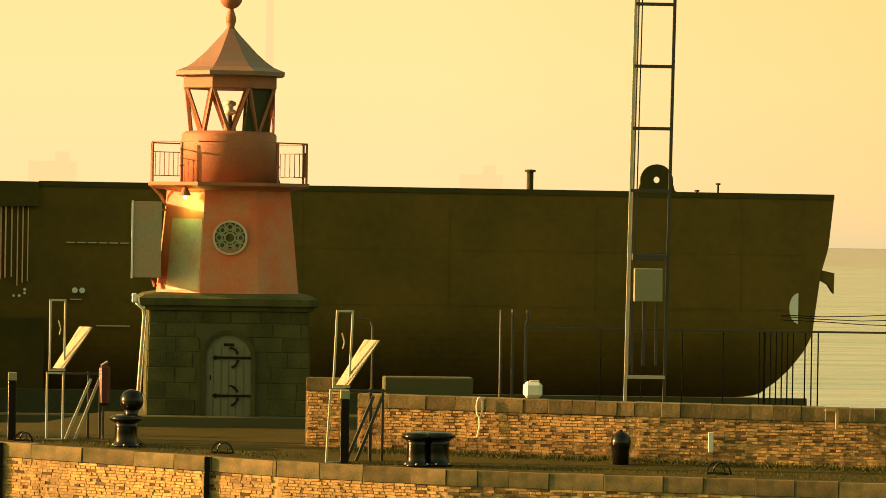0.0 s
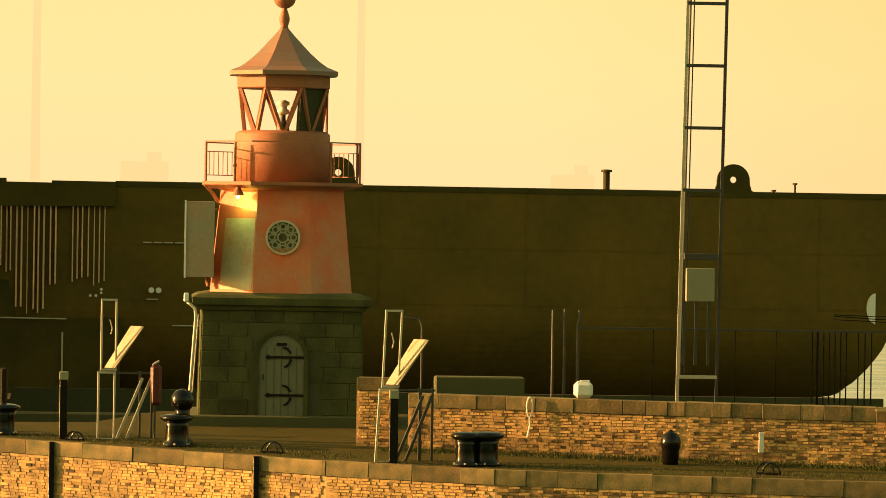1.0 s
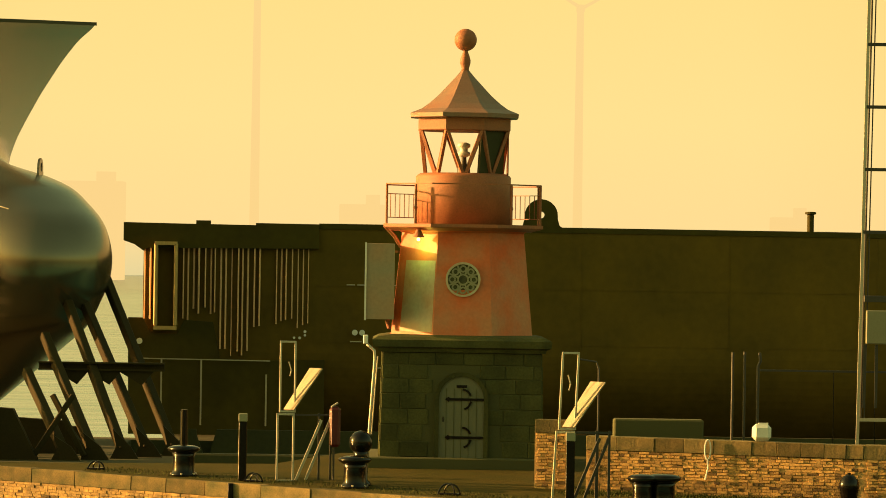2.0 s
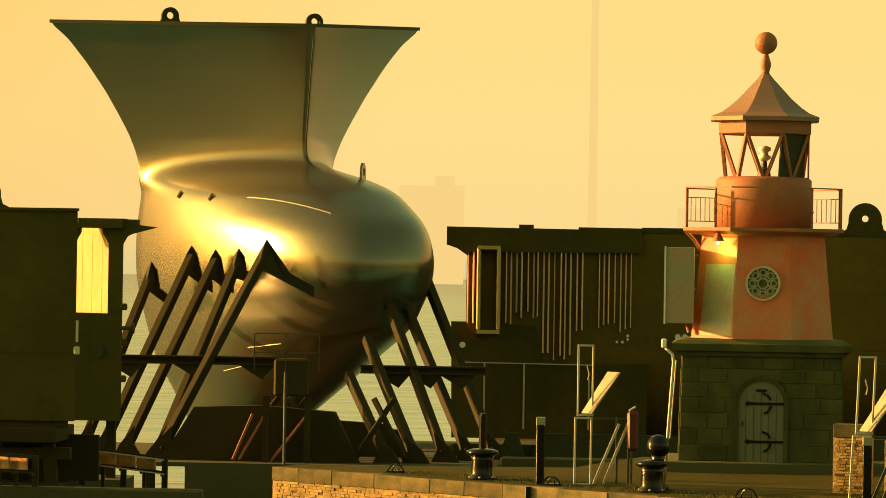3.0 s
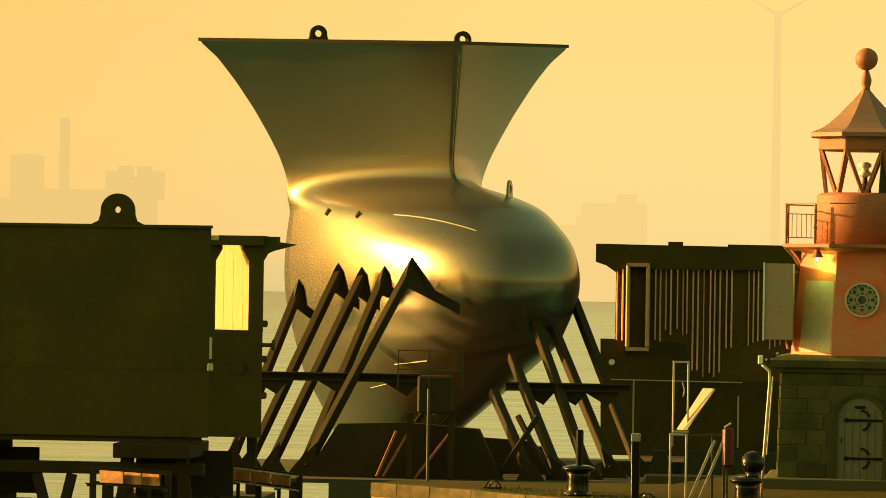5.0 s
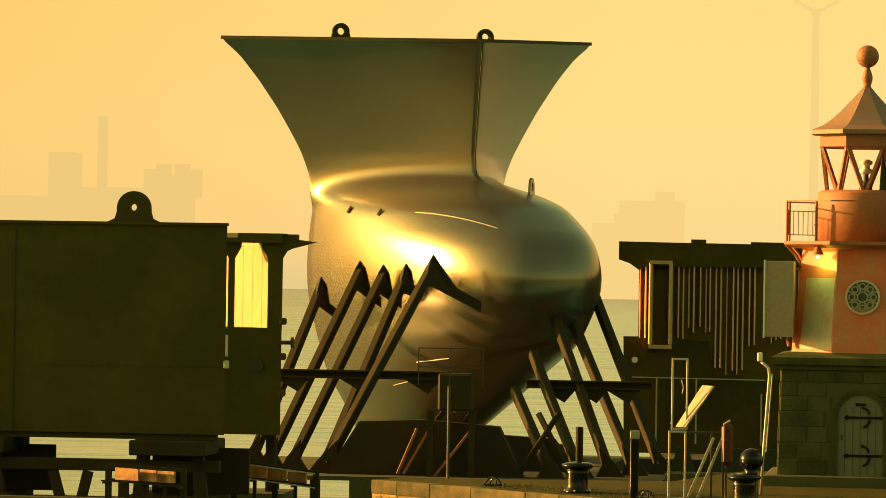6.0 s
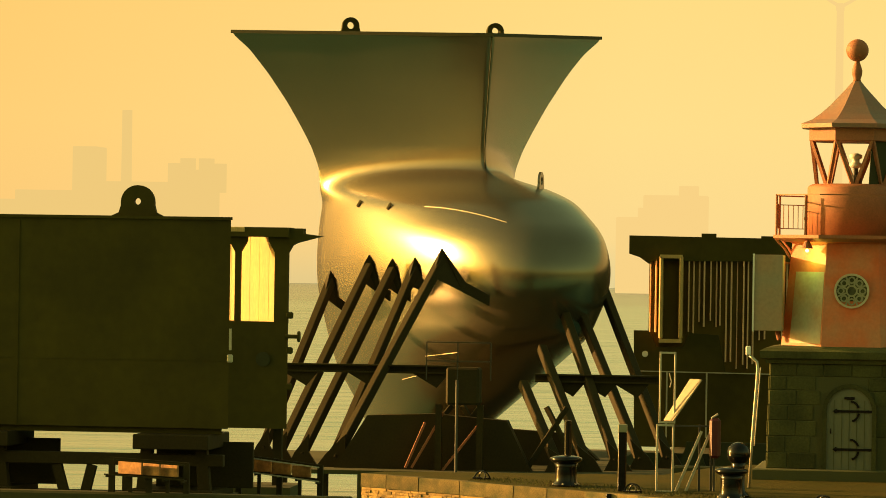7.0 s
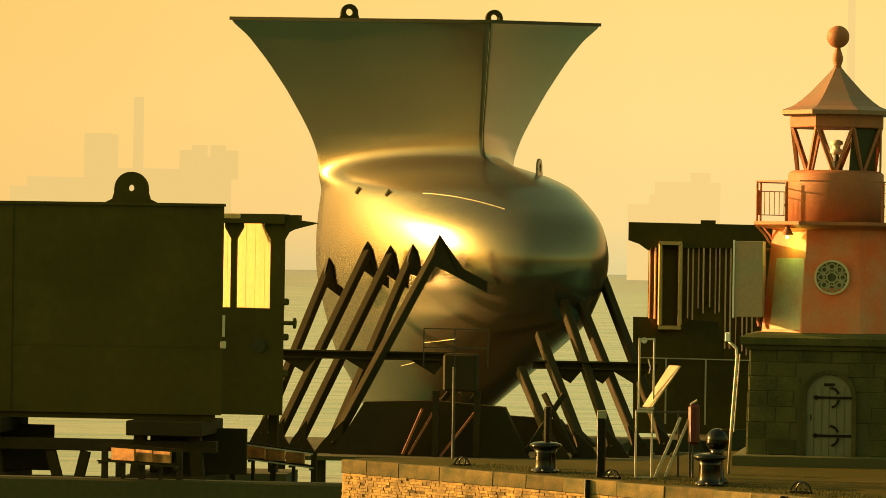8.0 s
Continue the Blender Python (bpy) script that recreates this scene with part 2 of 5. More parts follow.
def wind_turbine(x, hub, y=2550, blades=True):
    w = thing("wind_turbine", (x, y, -7), "far wind turbine in a glowing painted haze tone", "wind turbine", "turbines in the haze")
    bm = bm_new()
    rod(bm, (0, 0, 0), (0, 0, hub + 7), 3.2, 16, 2.2)
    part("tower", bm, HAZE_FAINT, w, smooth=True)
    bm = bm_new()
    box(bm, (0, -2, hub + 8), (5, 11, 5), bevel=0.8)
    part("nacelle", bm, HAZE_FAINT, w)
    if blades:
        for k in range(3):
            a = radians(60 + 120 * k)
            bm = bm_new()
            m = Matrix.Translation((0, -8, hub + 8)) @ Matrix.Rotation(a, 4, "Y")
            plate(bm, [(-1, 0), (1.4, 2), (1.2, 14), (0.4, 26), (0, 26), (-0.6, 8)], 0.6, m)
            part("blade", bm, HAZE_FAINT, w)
    return w


wind_turbine(-88, 172)
wind_turbine(114, 166)

f = thing("power_station", (-562, 2560, -7), "far power station with a chimney in a glowing painted haze tone", "factory")
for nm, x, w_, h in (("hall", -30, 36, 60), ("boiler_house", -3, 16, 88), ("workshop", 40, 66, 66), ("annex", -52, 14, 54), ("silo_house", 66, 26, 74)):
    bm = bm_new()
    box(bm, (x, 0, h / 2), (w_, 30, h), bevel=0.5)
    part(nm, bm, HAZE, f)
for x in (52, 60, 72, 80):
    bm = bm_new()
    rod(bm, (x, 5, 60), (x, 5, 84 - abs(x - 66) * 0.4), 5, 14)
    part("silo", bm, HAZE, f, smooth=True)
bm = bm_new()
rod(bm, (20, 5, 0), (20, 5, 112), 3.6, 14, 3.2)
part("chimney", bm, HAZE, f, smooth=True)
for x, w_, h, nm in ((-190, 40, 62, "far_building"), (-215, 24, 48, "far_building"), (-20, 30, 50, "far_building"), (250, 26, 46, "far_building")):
    fb = thing(nm, (x, 2570, -7), "far harbour building in a glowing painted haze tone", "building", "buildings in the haze")
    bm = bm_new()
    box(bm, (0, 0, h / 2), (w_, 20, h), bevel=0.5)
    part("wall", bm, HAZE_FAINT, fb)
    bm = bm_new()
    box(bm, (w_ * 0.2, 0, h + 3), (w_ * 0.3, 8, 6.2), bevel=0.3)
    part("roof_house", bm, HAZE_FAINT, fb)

# ---- shore behind the camera, unseen, added to darken reflections ----
LAND = material("dark_shore_ground", (0.045, 0.045, 0.022), 0.95, vary=0.4, scale=0.02, grain=0.4, bump=0.3)
bm = bm_new()
slab(bm, [(-1500, -62), (1500, -62), (1500, -1500), (-1500, -1500)], -9.0, -3.0)
setting("ground_near_shore", bm, LAND, "unseen dark shore ground added for reflections", "ground")

# unseen ridge, added so the glossy bow mirrors a dark horizon
bm = bm_new()
rnd = random.Random(77)
crest = []
for i in range(121):
    x = -1200 + 20 * i
    h = 15 + 5 * math.sin(i * 0.37) + 3 * math.sin(i * 1.3) + rnd.uniform(-2, 2)
    crest.append([bm.verts.new(c) for c in ((x, -260, -3.2), (x, -266, h * 0.7 - 3), (x, -275, h - 3), (x, -300, -3.2))])
for a, b in zip(crest, crest[1:]):
    for i in range(3):
        bm.faces.new((a[i], b[i], b[i + 1], a[i + 1]))
DARK_RIDGE = material("dark_ridge_tone", (0.05, 0.055, 0.02), 0.9, vary=0.5, scale=0.05, grain=0.6, bump=0.5, spec=0.1)
setting("backdrop_reflected_ridge", bm, DARK_RIDGE, "unseen dark ridge added for reflections in the bow", "trees")

# ---- mole and quay ----
QA, QB, QM, QC = Vector((-11.0, -5.3)), Vector((0.4, -17.8)), Vector((3.5, -20.1)), Vector((30.0, -30.2))
bm = bm_new()
rim = [(-10.9, -5.32), (0.42, -17.6), (3.6, -19.9), (30, -29.9), (34, -10), (31, 0), (30, 3), (-2.8, 3.2), (-3.6, 0), (-4.3, -3.0), (-10.6, -4.3)]
rim = [lift(x, y, -0.004)[0] if y < 0 else Vector((x, y, -0.004)) for x, y in rim]
low = [bm.verts.new((p.x, p.y, -9.0)) for p in rim]
top = [bm.verts.new(p) for p in rim]
bm.faces.new(low), bm.faces.new(top[5:9]), bm.faces.new(top[:6] + top[8:])
for i in range(len(rim)):
    j = (i + 1) % len(rim)
    bm.faces.new((low[i], low[j], top[j], top[i]))
setting("ground", bm, GROUND, "worn earth and moss top of the stone mole", "ground")


def brick_mesh(name, w, h, d, mat):
    bm = bm_new()
    box(bm, (0, 0, 0), (w, d, h), bevel=0.006)
    return mesh_of(name, bm, mat)


BRICK_W, BRICK_H, GAP = 0.225, 0.054, 0.012
BRICKS = {m: (brick_mesh("brick", BRICK_W, BRICK_H, 0.06, m), brick_mesh("brick", 0.112, BRICK_H, 0.06, m)) for m in (BRICK, BRICK_WORN, BRICK_DARK)}


def brick_face(parent, a, b, top, courses, near, seed, mat=BRICK, dark_share=0.06):
    """Bricks over the upright face from a to b (in plan). near: from and to along it, where each brick is a piece of its own."""
    rnd = random.Random(seed)
    a, b = lift(*a, top)[0], lift(*b, top)[0]
    z_a, z_b = a.z, b.z
    a, b = a.xy, b.xy
    run = (b - a)
    length, ang = run.length, math.atan2(run.y, run.x)
    run.normalize()
    slope = (z_b - z_a) / length
    rest_v, rest_f, own = [], [], 0
    dark_v, dark_f = [], []
    for c in range(courses):
        z_c = z_a - (c + 0.5) * (BRICK_H + GAP)
        header = c % 2
        w = 0.112 if header else BRICK_W
        s = rnd.uniform(0, 0.1)
        while s + w < length:
            if rnd.random() > 0.012:
                out = rnd.choice((-0.012, -0.004, 0.0, 0.0, 0.004, 0.012))
                p = a + run * (s + w / 2)
                z = z_c + slope * (s + w / 2)
                if own < 300 and near[0] < s < near[1]:
                    ob = new("brick", BRICKS[BRICK_DARK if rnd.random() < dark_share else mat][header])
                    ob.parent = parent
                    ob.matrix_basis = Matrix.Translation((p.x + run.y * out, p.y - run.x * out, z)) @ Matrix.Rotation(ang + rnd.uniform(-0.03, 0.03), 4, "Z") @ Matrix.Rotation(rnd.uniform(-0.02, 0.02) - slope, 4, "Y")
                    own += 1
                else:
                    tilt = rnd.uniform(-0.03, 0.03)
                    vs, fs = (dark_v, dark_f) if rnd.random() < dark_share else (rest_v, rest_f)
                    k = len(vs)
                    for sx in (-1, 1):
                        for sy in (-1, 1):
                            for sz in (-1, 1):
                                u = sx * w / 2
                                n = sy * 0.03 + out - u * tilt * -1
                                vs.append((p.x + run.x * u + run.y * -n * -1, p.y + run.y * u - run.x * n, z + u * slope + sz * BRICK_H / 2))
                    fs += [(k, k + 1, k + 3, k + 2), (k + 4, k + 6, k + 7, k + 5), (k, k + 4, k + 5, k + 1), (k + 2, k + 3, k + 7, k + 6), (k, k + 2, k + 6, k + 4), (k + 1, k + 5, k + 7, k + 3)]
            s += w + GAP
    for vs, fs, m, words in ((rest_v, rest_f, mat, "tan clinker brick courses"), (dark_v, dark_f, BRICK_DARK, "darker bricks scattered in the courses")):
        me = bpy.data.meshes.new("brickwork")
        me.from_pydata(vs, [], fs)
        me.materials.append(m)
        ob = new("brickwork", me)
        ob.parent = parent
        tagged(ob, words, "", "", "stuff")


def coping_row(parent, a, b, z0, z1, depth, size, seed, over=0.04):
    """Coping stones one by one along a to b, their outer face a little proud."""
    rnd = random.Random(seed)
    k = lift(*((Vector(a) + Vector(b)) / 2))[1]
    a, b = lift(*a, z1)[0], lift(*b, z1)[0]
    z_a, slope, high = a.z, (b.z - a.z) / (b - a).xy.length, (z1 - z0) * k
    a, b = a.xy, b.xy
    run = b - a
    length, ang = run.length, math.atan2(run.y, run.x)
    run.normalize()
    inner = Vector((-run.y, run.x))
    s = 0.0
    while s < length - 0.05:
        w = min(size * rnd.uniform(1.0, 2.1), length - s)
        bm = bm_new()
        box(bm, (0, 0, 0), (w - 0.007, depth, high + rnd.uniform(-0.006, 0.008)), bevel=0.008)
        ob = part("coping_stone", bm, COPING, parent)
        p = a + run * (s + w / 2) + inner * (depth / 2 - over + rnd.uniform(-0.012, 0.012))
        ob.matrix_basis = Matrix.Translation((p.x, p.y, z_a + slope * (s + w / 2) - high / 2 + rnd.uniform(-0.004, 0.004))) @ Matrix.Rotation(ang + rnd.uniform(-0.01, 0.01), 4, "Z") @ Matrix.Rotation(rnd.uniform(-0.008, 0.008) - slope, 4, "Y")
        s += w


def wall_core(name, a, b, z0, z1, thick, inset, label):
    a, b = lift(*a, z1)[0], lift(*b, z1)[0]
    run = (b - a).xy.normalized()
    inner = Vector((-run.y, run.x, 0))
    o = [a + inner * (inset - 0.026), b + inner * (inset - 0.026), b + inner * thick, a + inner * thick]
    bm = bm_new()
    slab(bm, [(p.x, p.y) for p in o], z0, z1)
    bm.verts.ensure_lookup_table()
    for v, p in zip(bm.verts[4:], o):
        v.co.z = p.z - 0.004
    return setting(name, bm, MORTAR, label, "wall")


quay_left = wall_core("wall_quay_left", QA, QB, -9, -0.3, 0.8, 0.02, "old quay wall of tan clinker brick below coping stones")
quay_mid = wall_core("wall_quay_bend", QB, QM, -9, -0.3, 0.8, 0.02, "old quay wall of tan clinker brick below coping stones")
quay_right = wall_core("wall_quay_right", QM, QC, -9, -0.3, 0.8, 0.02, "old quay wall of tan clinker brick below coping stones")
par_a, par_m, par_b = Vector((2.25, -13.27)), Vector((7.6, -16.07)), Vector((24.0, -21.8))
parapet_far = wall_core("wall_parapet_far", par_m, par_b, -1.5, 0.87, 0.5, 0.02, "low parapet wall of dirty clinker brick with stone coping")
parapet = wall_core("wall_parapet", par_a, par_m, -1.5, 0.87, 0.5, 0.02, "low parapet wall of tan clinker brick with stone coping")
side_a = Vector((1.25, -12.0))
end_wall = wall_core("wall_parapet_end", side_a, side_a + Vector((0.75, -0.3)), -1.5, 1.15, 0.42, 0.02, "short brick end of the parapet with a stone cap")
# ---- lighthouse ----
C8 = math.cos(math.pi / 8)
PH = math.pi / 8


def octa(bm, rings):
    return lathe(bm, [(r / C8, z) for r, z in rings], 8, PH)


def quad(bm, rings):
    return lathe(bm, [(r * math.sqrt(2), z) for r, z in rings], 4, math.pi / 4)


def face_point(k, apothem, u, z, out=0.0):
    """A point on face k of an octagon (k = 6 looks to the south): u along it, out from it."""
    a = k * math.pi / 4
    return Vector((math.cos(a) * (apothem + out) - math.sin(a) * u, math.sin(a) * (apothem + out) + math.cos(a) * u, z))


lh = thing("lighthouse", (0, 0, 0), "small red octagonal lighthouse with lantern on a grey stone base", "lighthouse")
bm = bm_new()
quad(bm, [(2.2, -0.16), (2.2, 0.12), (2.15, 0.15)])
part("plinth", bm, STONE_DARK, lh)
bm = bm_new()
quad(bm, [(1.90, 0.1), (1.84, 2.6)])
base = part("stone_base", bm, STONE_DARK, lh, "weathered grey-green ashlar base")
bm = bm_new()
quad(bm, [(1.93, 2.58), (1.96, 2.66), (2.06, 2.70), (2.08, 2.86), (1.95, 2.93), (1.70, 2.97), (1.60, 2.98)])
part("cornice", bm, STONE, lh, "dark mossy stone cornice")
bm = bm_new()
octa(bm, [(1.66, 2.97), (1.65, 3.02), (1.43, 5.36), (1.50, 5.40), (1.50, 5.46)])
tower = part("tower", bm, RED, lh, "orange-red painted tower with faded patches")
bm = bm_new()
octa(bm, [(1.62, 5.40), (1.84, 5.46), (1.87, 5.48), (1.87, 5.555), (1.0, 5.56)])
part("gallery_deck", bm, RUST, lh)
bm = bm_new()
lathe(bm, [(1.12, 5.55), (1.12, 6.68), (1.09, 6.72), (1.02, 6.76), (0.9, 6.77)], 40)
part("lantern_drum", bm, RUST, lh, "rusty orange round lantern drum", smooth=True)
bm = bm_new()
octa(bm, [(1.06, 7.76), (1.08, 7.78), (1.08, 8.08), (1.0, 8.1)])
part("lantern_band", bm, RUST, lh)
bm = bm_new()
octa(bm, [(1.05, 8.05), (1.26, 8.07), (1.27, 8.165), (1.24, 8.18), (1.02, 8.27), (0.84, 8.40), (0.62, 8.60), (0.42, 8.82), (0.22, 9.04), (0.09, 9.20)])
part("roof", bm, ROOFMAT, lh, "concave dull metal lantern roof")
bm = bm_new()
lathe(bm, [(0.10, 9.18), (0.085, 9.24), (0.12, 9.36), (0.125, 9.44), (0.09, 9.56), (0.06, 9.64), (0.07, 9.70)], 16)
part("finial", bm, RUST, lh, smooth=True)
bm = bm_new()
bmesh.ops.create_uvsphere(bm, u_segments=24, v_segments=14, radius=0.265, matrix=Matrix.Translation((0, 0, 9.92)))
part("ball", bm, RUST, lh, "rust-red ball on the roof tip", smooth=True)
# lantern glazing: leaning bars and one blind panel
GLASS = bpy.data.materials.new("lantern_glass")
GLASS.use_nodes = True
gb = GLASS.node_tree.nodes["Principled BSDF"]
gb.inputs["Transmission Weight"].default_value, gb.inputs["Roughness"].default_value, gb.inputs["IOR"].default_value = 1.0, 0.02, 1.05
for k in range(8):
    for u0, u1 in ((-0.42, -0.02), (0.42, 0.02)):
        bm = bm_new()
        beam(bm, face_point(k, 0.90, u1 * 2.0, 6.75), face_point(k, 1.02, u0, 7.79), 0.075, 0.075)
        part("glazing_bar", bm, RUST, lh)
    if k in (7, 0, 1):
        bm = bm_new()
        r0 = 1.05 if k == 0 else 0.90
        pts = [face_point(k, r0, -0.40, 6.74), face_point(k, r0, 0.40, 6.74), face_point(k, max(r0, 0.98), 0.40, 7.79), face_point(k, max(r0, 0.98), -0.40, 7.79)]
        inner = [p * 1.0 - Vector((math.cos(k * math.pi / 4), math.sin(k * math.pi / 4), 0)) * 0.03 for p in pts]
        a = [bm.verts.new(p) for p in pts]
        b = [bm.verts.new(p) for p in inner]
        bm.faces.new(a), bm.faces.new(b)
        for i in range(4):
            bm.faces.new((a[i], a[(i + 1) % 4], b[(i + 1) % 4], b[i]))
        part("blind_panel", bm, RUST if k == 0 else HULL_GREY, lh, "blind lantern panel")
bm = bm_new()
lathe(bm, [(0.16, 6.76), (0.14, 6.95), (0.07, 7.0), (0.06, 7.15)], 14)
part("lamp_pedestal", bm, STEEL_DARK, lh)
bm = bm_new()
lathe(bm, [(0.07, 7.15), (0.15, 7.2), (0.15, 7.26), (0.09, 7.29), (0.09, 7.36), (0.15, 7.39), (0.15, 7.46), (0.06, 7.5)], 18)
part("lamp_lens", bm, WHITE, lh, "pale stacked lens of the lantern", smooth=True)
# gallery railing
for k in range(8):
    bm = bm_new()
    beam(bm, face_point(k, 1.80, -0.745, 6.49), face_point(k, 1.80, 0.745, 6.49), 0.035, 0.03)
    part("hand_rail", bm, RUST, lh)
    if k not in (5, 6):
        bm = bm_new()
        rod(bm, face_point(k, 1.80, 0.745, 5.55), face_point(k, 1.80, 0.745, 6.5), 0.028)
        part("rail_post", bm, RUST, lh)
    if k in (0, 1, 3, 4):
        for z in (5.72, 6.28):
            bm = bm_new()
            beam(bm, face_point(k, 1.80, -0.745, z), face_point(k, 1.80, 0.745, z), 0.02, 0.02)
            part("mid_rail", bm, RUST, lh)
        for i in range(9):
            bm = bm_new()
            u = -0.62 + 1.24 * i / 8
            rod(bm, face_point(k, 1.80, u, 5.72), face_point(k, 1.80, u, 6.28), 0.011, 6)
            part("baluster", bm, RUST, lh)
for y in (-0.80, -0.15):
    for s in (-1, 1):
        bm = bm_new()
        rod(bm, (s * 1.12, y, 5.55), (s * 1.12, y, 6.5), 0.03)
        lathe(bm, [(0.03, 5.9), (0.045, 5.94), (0.03, 5.98)], 10, 0, (s * 1.12, y))
        part("inner_post", bm, RUST, lh)
for k in (2, 3, 4):
    bm = bm_new()
    a = k * math.pi / 4
    tube(bm, [face_point(k, 1.47, 0.55, 5.0), face_point(k, 1.62, 0.6, 5.25), face_point(k, 1.82, 0.65, 5.46)], 0.03, 6)
    part("gallery_bracket", bm, RUST, lh)

# stone blocks of the base, course by course
rnd = random.Random(5)
courses = [0.15, 0.52, 0.90, 1.26, 1.62, 1.96, 2.28, 2.58]
for k in (4, 6, 8):
    for ci, (z0, z1) in enumerate(zip(courses, courses[1:])):
        ap = 1.90 - 0.06 * (z0 + z1) / 2 / 2.6
        half = ap
        u = -half
        first = True
        while u < half - 0.02:
            w = min(rnd.uniform(0.45, 0.75) * (0.6 if first and ci % 2 else 1), half - u)
            if half - u - w < 0.18:
                w = half - u
            mid = u + w / 2
            first = False
            if not (k == 6 and -0.62 < mid < 0.62 and z0 < 2.0):
                bm = bm_new()
                m = Matrix.Rotation((k - 6) * math.pi / 4, 4, "Z")
                box(bm, m @ Vector((mid, -ap + 0.035 - rnd.uniform(0.0, 0.012), (z0 + z1) / 2)), (w - 0.016, 0.10, z1 - z0 - 0.016), m, bevel=0.012)
                part("stone_block", bm, STONE, base)
            u += w
# door with strap hinges
arch = [(-0.52, 0.12), (0.52, 0.12), (0.52, 1.5)] + [(0.52 * math.cos(a * math.pi / 12), 1.5 + 0.53 * math.sin(a * math.pi / 12)) for a in range(1, 12)] + [(-0.52, 1.5)]
bm = bm_new()
plate(bm, arch, 0.06, Matrix.Translation((0, -1.93, 0)))
door = part("door", bm, DOORMAT, lh, "grey arched wooden door with black strap hinges")
bm = bm_new()
for i in range(12):
    a0, a1 = i * math.pi / 12, (i + 1) * math.pi / 12
    beam(bm, (0.57 * math.cos(a0), -1.945, 1.5 + 0.58 * math.sin(a0)), (0.57 * math.cos(a1), -1.945, 1.5 + 0.58 * math.sin(a1)), 0.12, 0.10)
for s in (-1, 1):
    beam(bm, (s * 0.57, -1.945, 0.12), (s * 0.57, -1.945, 1.5), 0.10, 0.12)
part("door_surround", bm, STONE, lh)
for x in (-0.35, -0.17, 0.0, 0.17, 0.35):
    bm = bm_new()
    box(bm, (x, -1.962, 0.95), (0.012, 0.01, 1.6))
    part("board_joint", bm, STONE_DARK, door)
for z in (0.62, 1.50):
    bm = bm_new()
    box(bm, (0.12, -1.978, z), (0.86, 0.02, 0.055))
    plate(bm, [(-0.38, z), (-0.30, z + 0.06), (-0.24, z), (-0.30, z - 0.06)], 0.022, Matrix.Translation((0, -1.978, 0)))
    for a in range(-7, 8):
        if abs(a) > 1:
            t0, t1 = radians(a * 11), radians(a * 11 + 11)
            beam(bm, (0.02 + 0.23 * math.cos(t0) * 0.9, -1.975, z + 0.23 * math.sin(t0)), (0.02 + 0.23 * math.cos(t1) * 0.9, -1.975, z + 0.23 * math.sin(t1)), 0.045, 0.045)
    part("strap_hinge", bm, BLACK, door)
bm = bm_new()
box(bm, (0.0, -1.98, 1.80), (0.24, 0.02, 0.06), bevel=0.005)
part("door_plate", bm, BLACK, door)
bm = bm_new()
rod(bm, (-0.42, -2.02, 0.98), (-0.42, -2.02, 1.10), 0.015)
part("door_handle", bm, BLACK, door)
# round window
WY = -1.545
win = bm_new()
ringv = []
for i in range(32):
    a = 2 * math.pi * i / 32
    ringv.append([win.verts.new((r * math.cos(a), WY + d, 4.27 + r * math.sin(a))) for r, d in ((0.355, 0.03), (0.355, -0.07), (0.405, -0.07), (0.405, 0.03))])
for i in range(32):
    for j in range(4):
        win.faces.new((ringv[i][j], ringv[i][(j + 1) % 4], ringv[(i + 1) % 32][(j + 1) % 4], ringv[(i + 1) % 32][j]))
# the pane is greyed: its sky reflection is put into the colour
PANE = material("sky_toned_window_glass", (0.10, 0.105, 0.05), 0.25, vary=0.5, scale=5, grain=14, bump=0.05, stain=(0.03, 0.035, 0.018), stain_amount=0.9, spec=0.6)
TRACERY = material("weathered_iron_tracery", (0.30, 0.29, 0.17), 0.7, vary=0.35, scale=6, grain=25, bump=0.1)
rw = part("round_window", win, PALE, lh, "round window with pale iron tracery")
bm = bm_new()
rod(bm, (0, WY + 0.03, 4.27), (0, WY - 0.01, 4.27), 0.37, 32)
part("pane", bm, PANE, rw, "greenish glass toned for reflected sky")
for i in range(8):
    a = 2 * math.pi * i / 8 + math.pi / 8
    bm = bm_new()
    beam(bm, (0.13 * math.cos(a), WY - 0.03, 4.27 + 0.13 * math.sin(a)), (0.37 * math.cos(a), WY - 0.03, 4.27 + 0.37 * math.sin(a)), 0.035, 0.04)
    part("tracery_bar", bm, TRACERY, rw)
    bm = bm_new()
    c = (0.25 * math.cos(a + math.pi / 8), 4.27 + 0.25 * math.sin(a + math.pi / 8))
    for j in range(10):
        b0, b1 = 2 * math.pi * j / 10, 2 * math.pi * (j + 1) / 10
        beam(bm, (c[0] + 0.07 * math.cos(b0), WY - 0.03, c[1] + 0.07 * math.sin(b0)), (c[0] + 0.07 * math.cos(b1), WY - 0.03, c[1] + 0.07 * math.sin(b1)), 0.025, 0.04)
    part("tracery_ring", bm, TRACERY, rw)
bm = bm_new()
for j in range(12):
    b0, b1 = 2 * math.pi * j / 12, 2 * math.pi * (j + 1) / 12
    beam(bm, (0.12 * math.cos(b0), WY - 0.03, 4.27 + 0.12 * math.sin(b0)), (0.12 * math.cos(b1), WY - 0.03, 4.27 + 0.12 * math.sin(b1)), 0.03, 0.04)
part("tracery_ring", bm, TRACERY, rw)


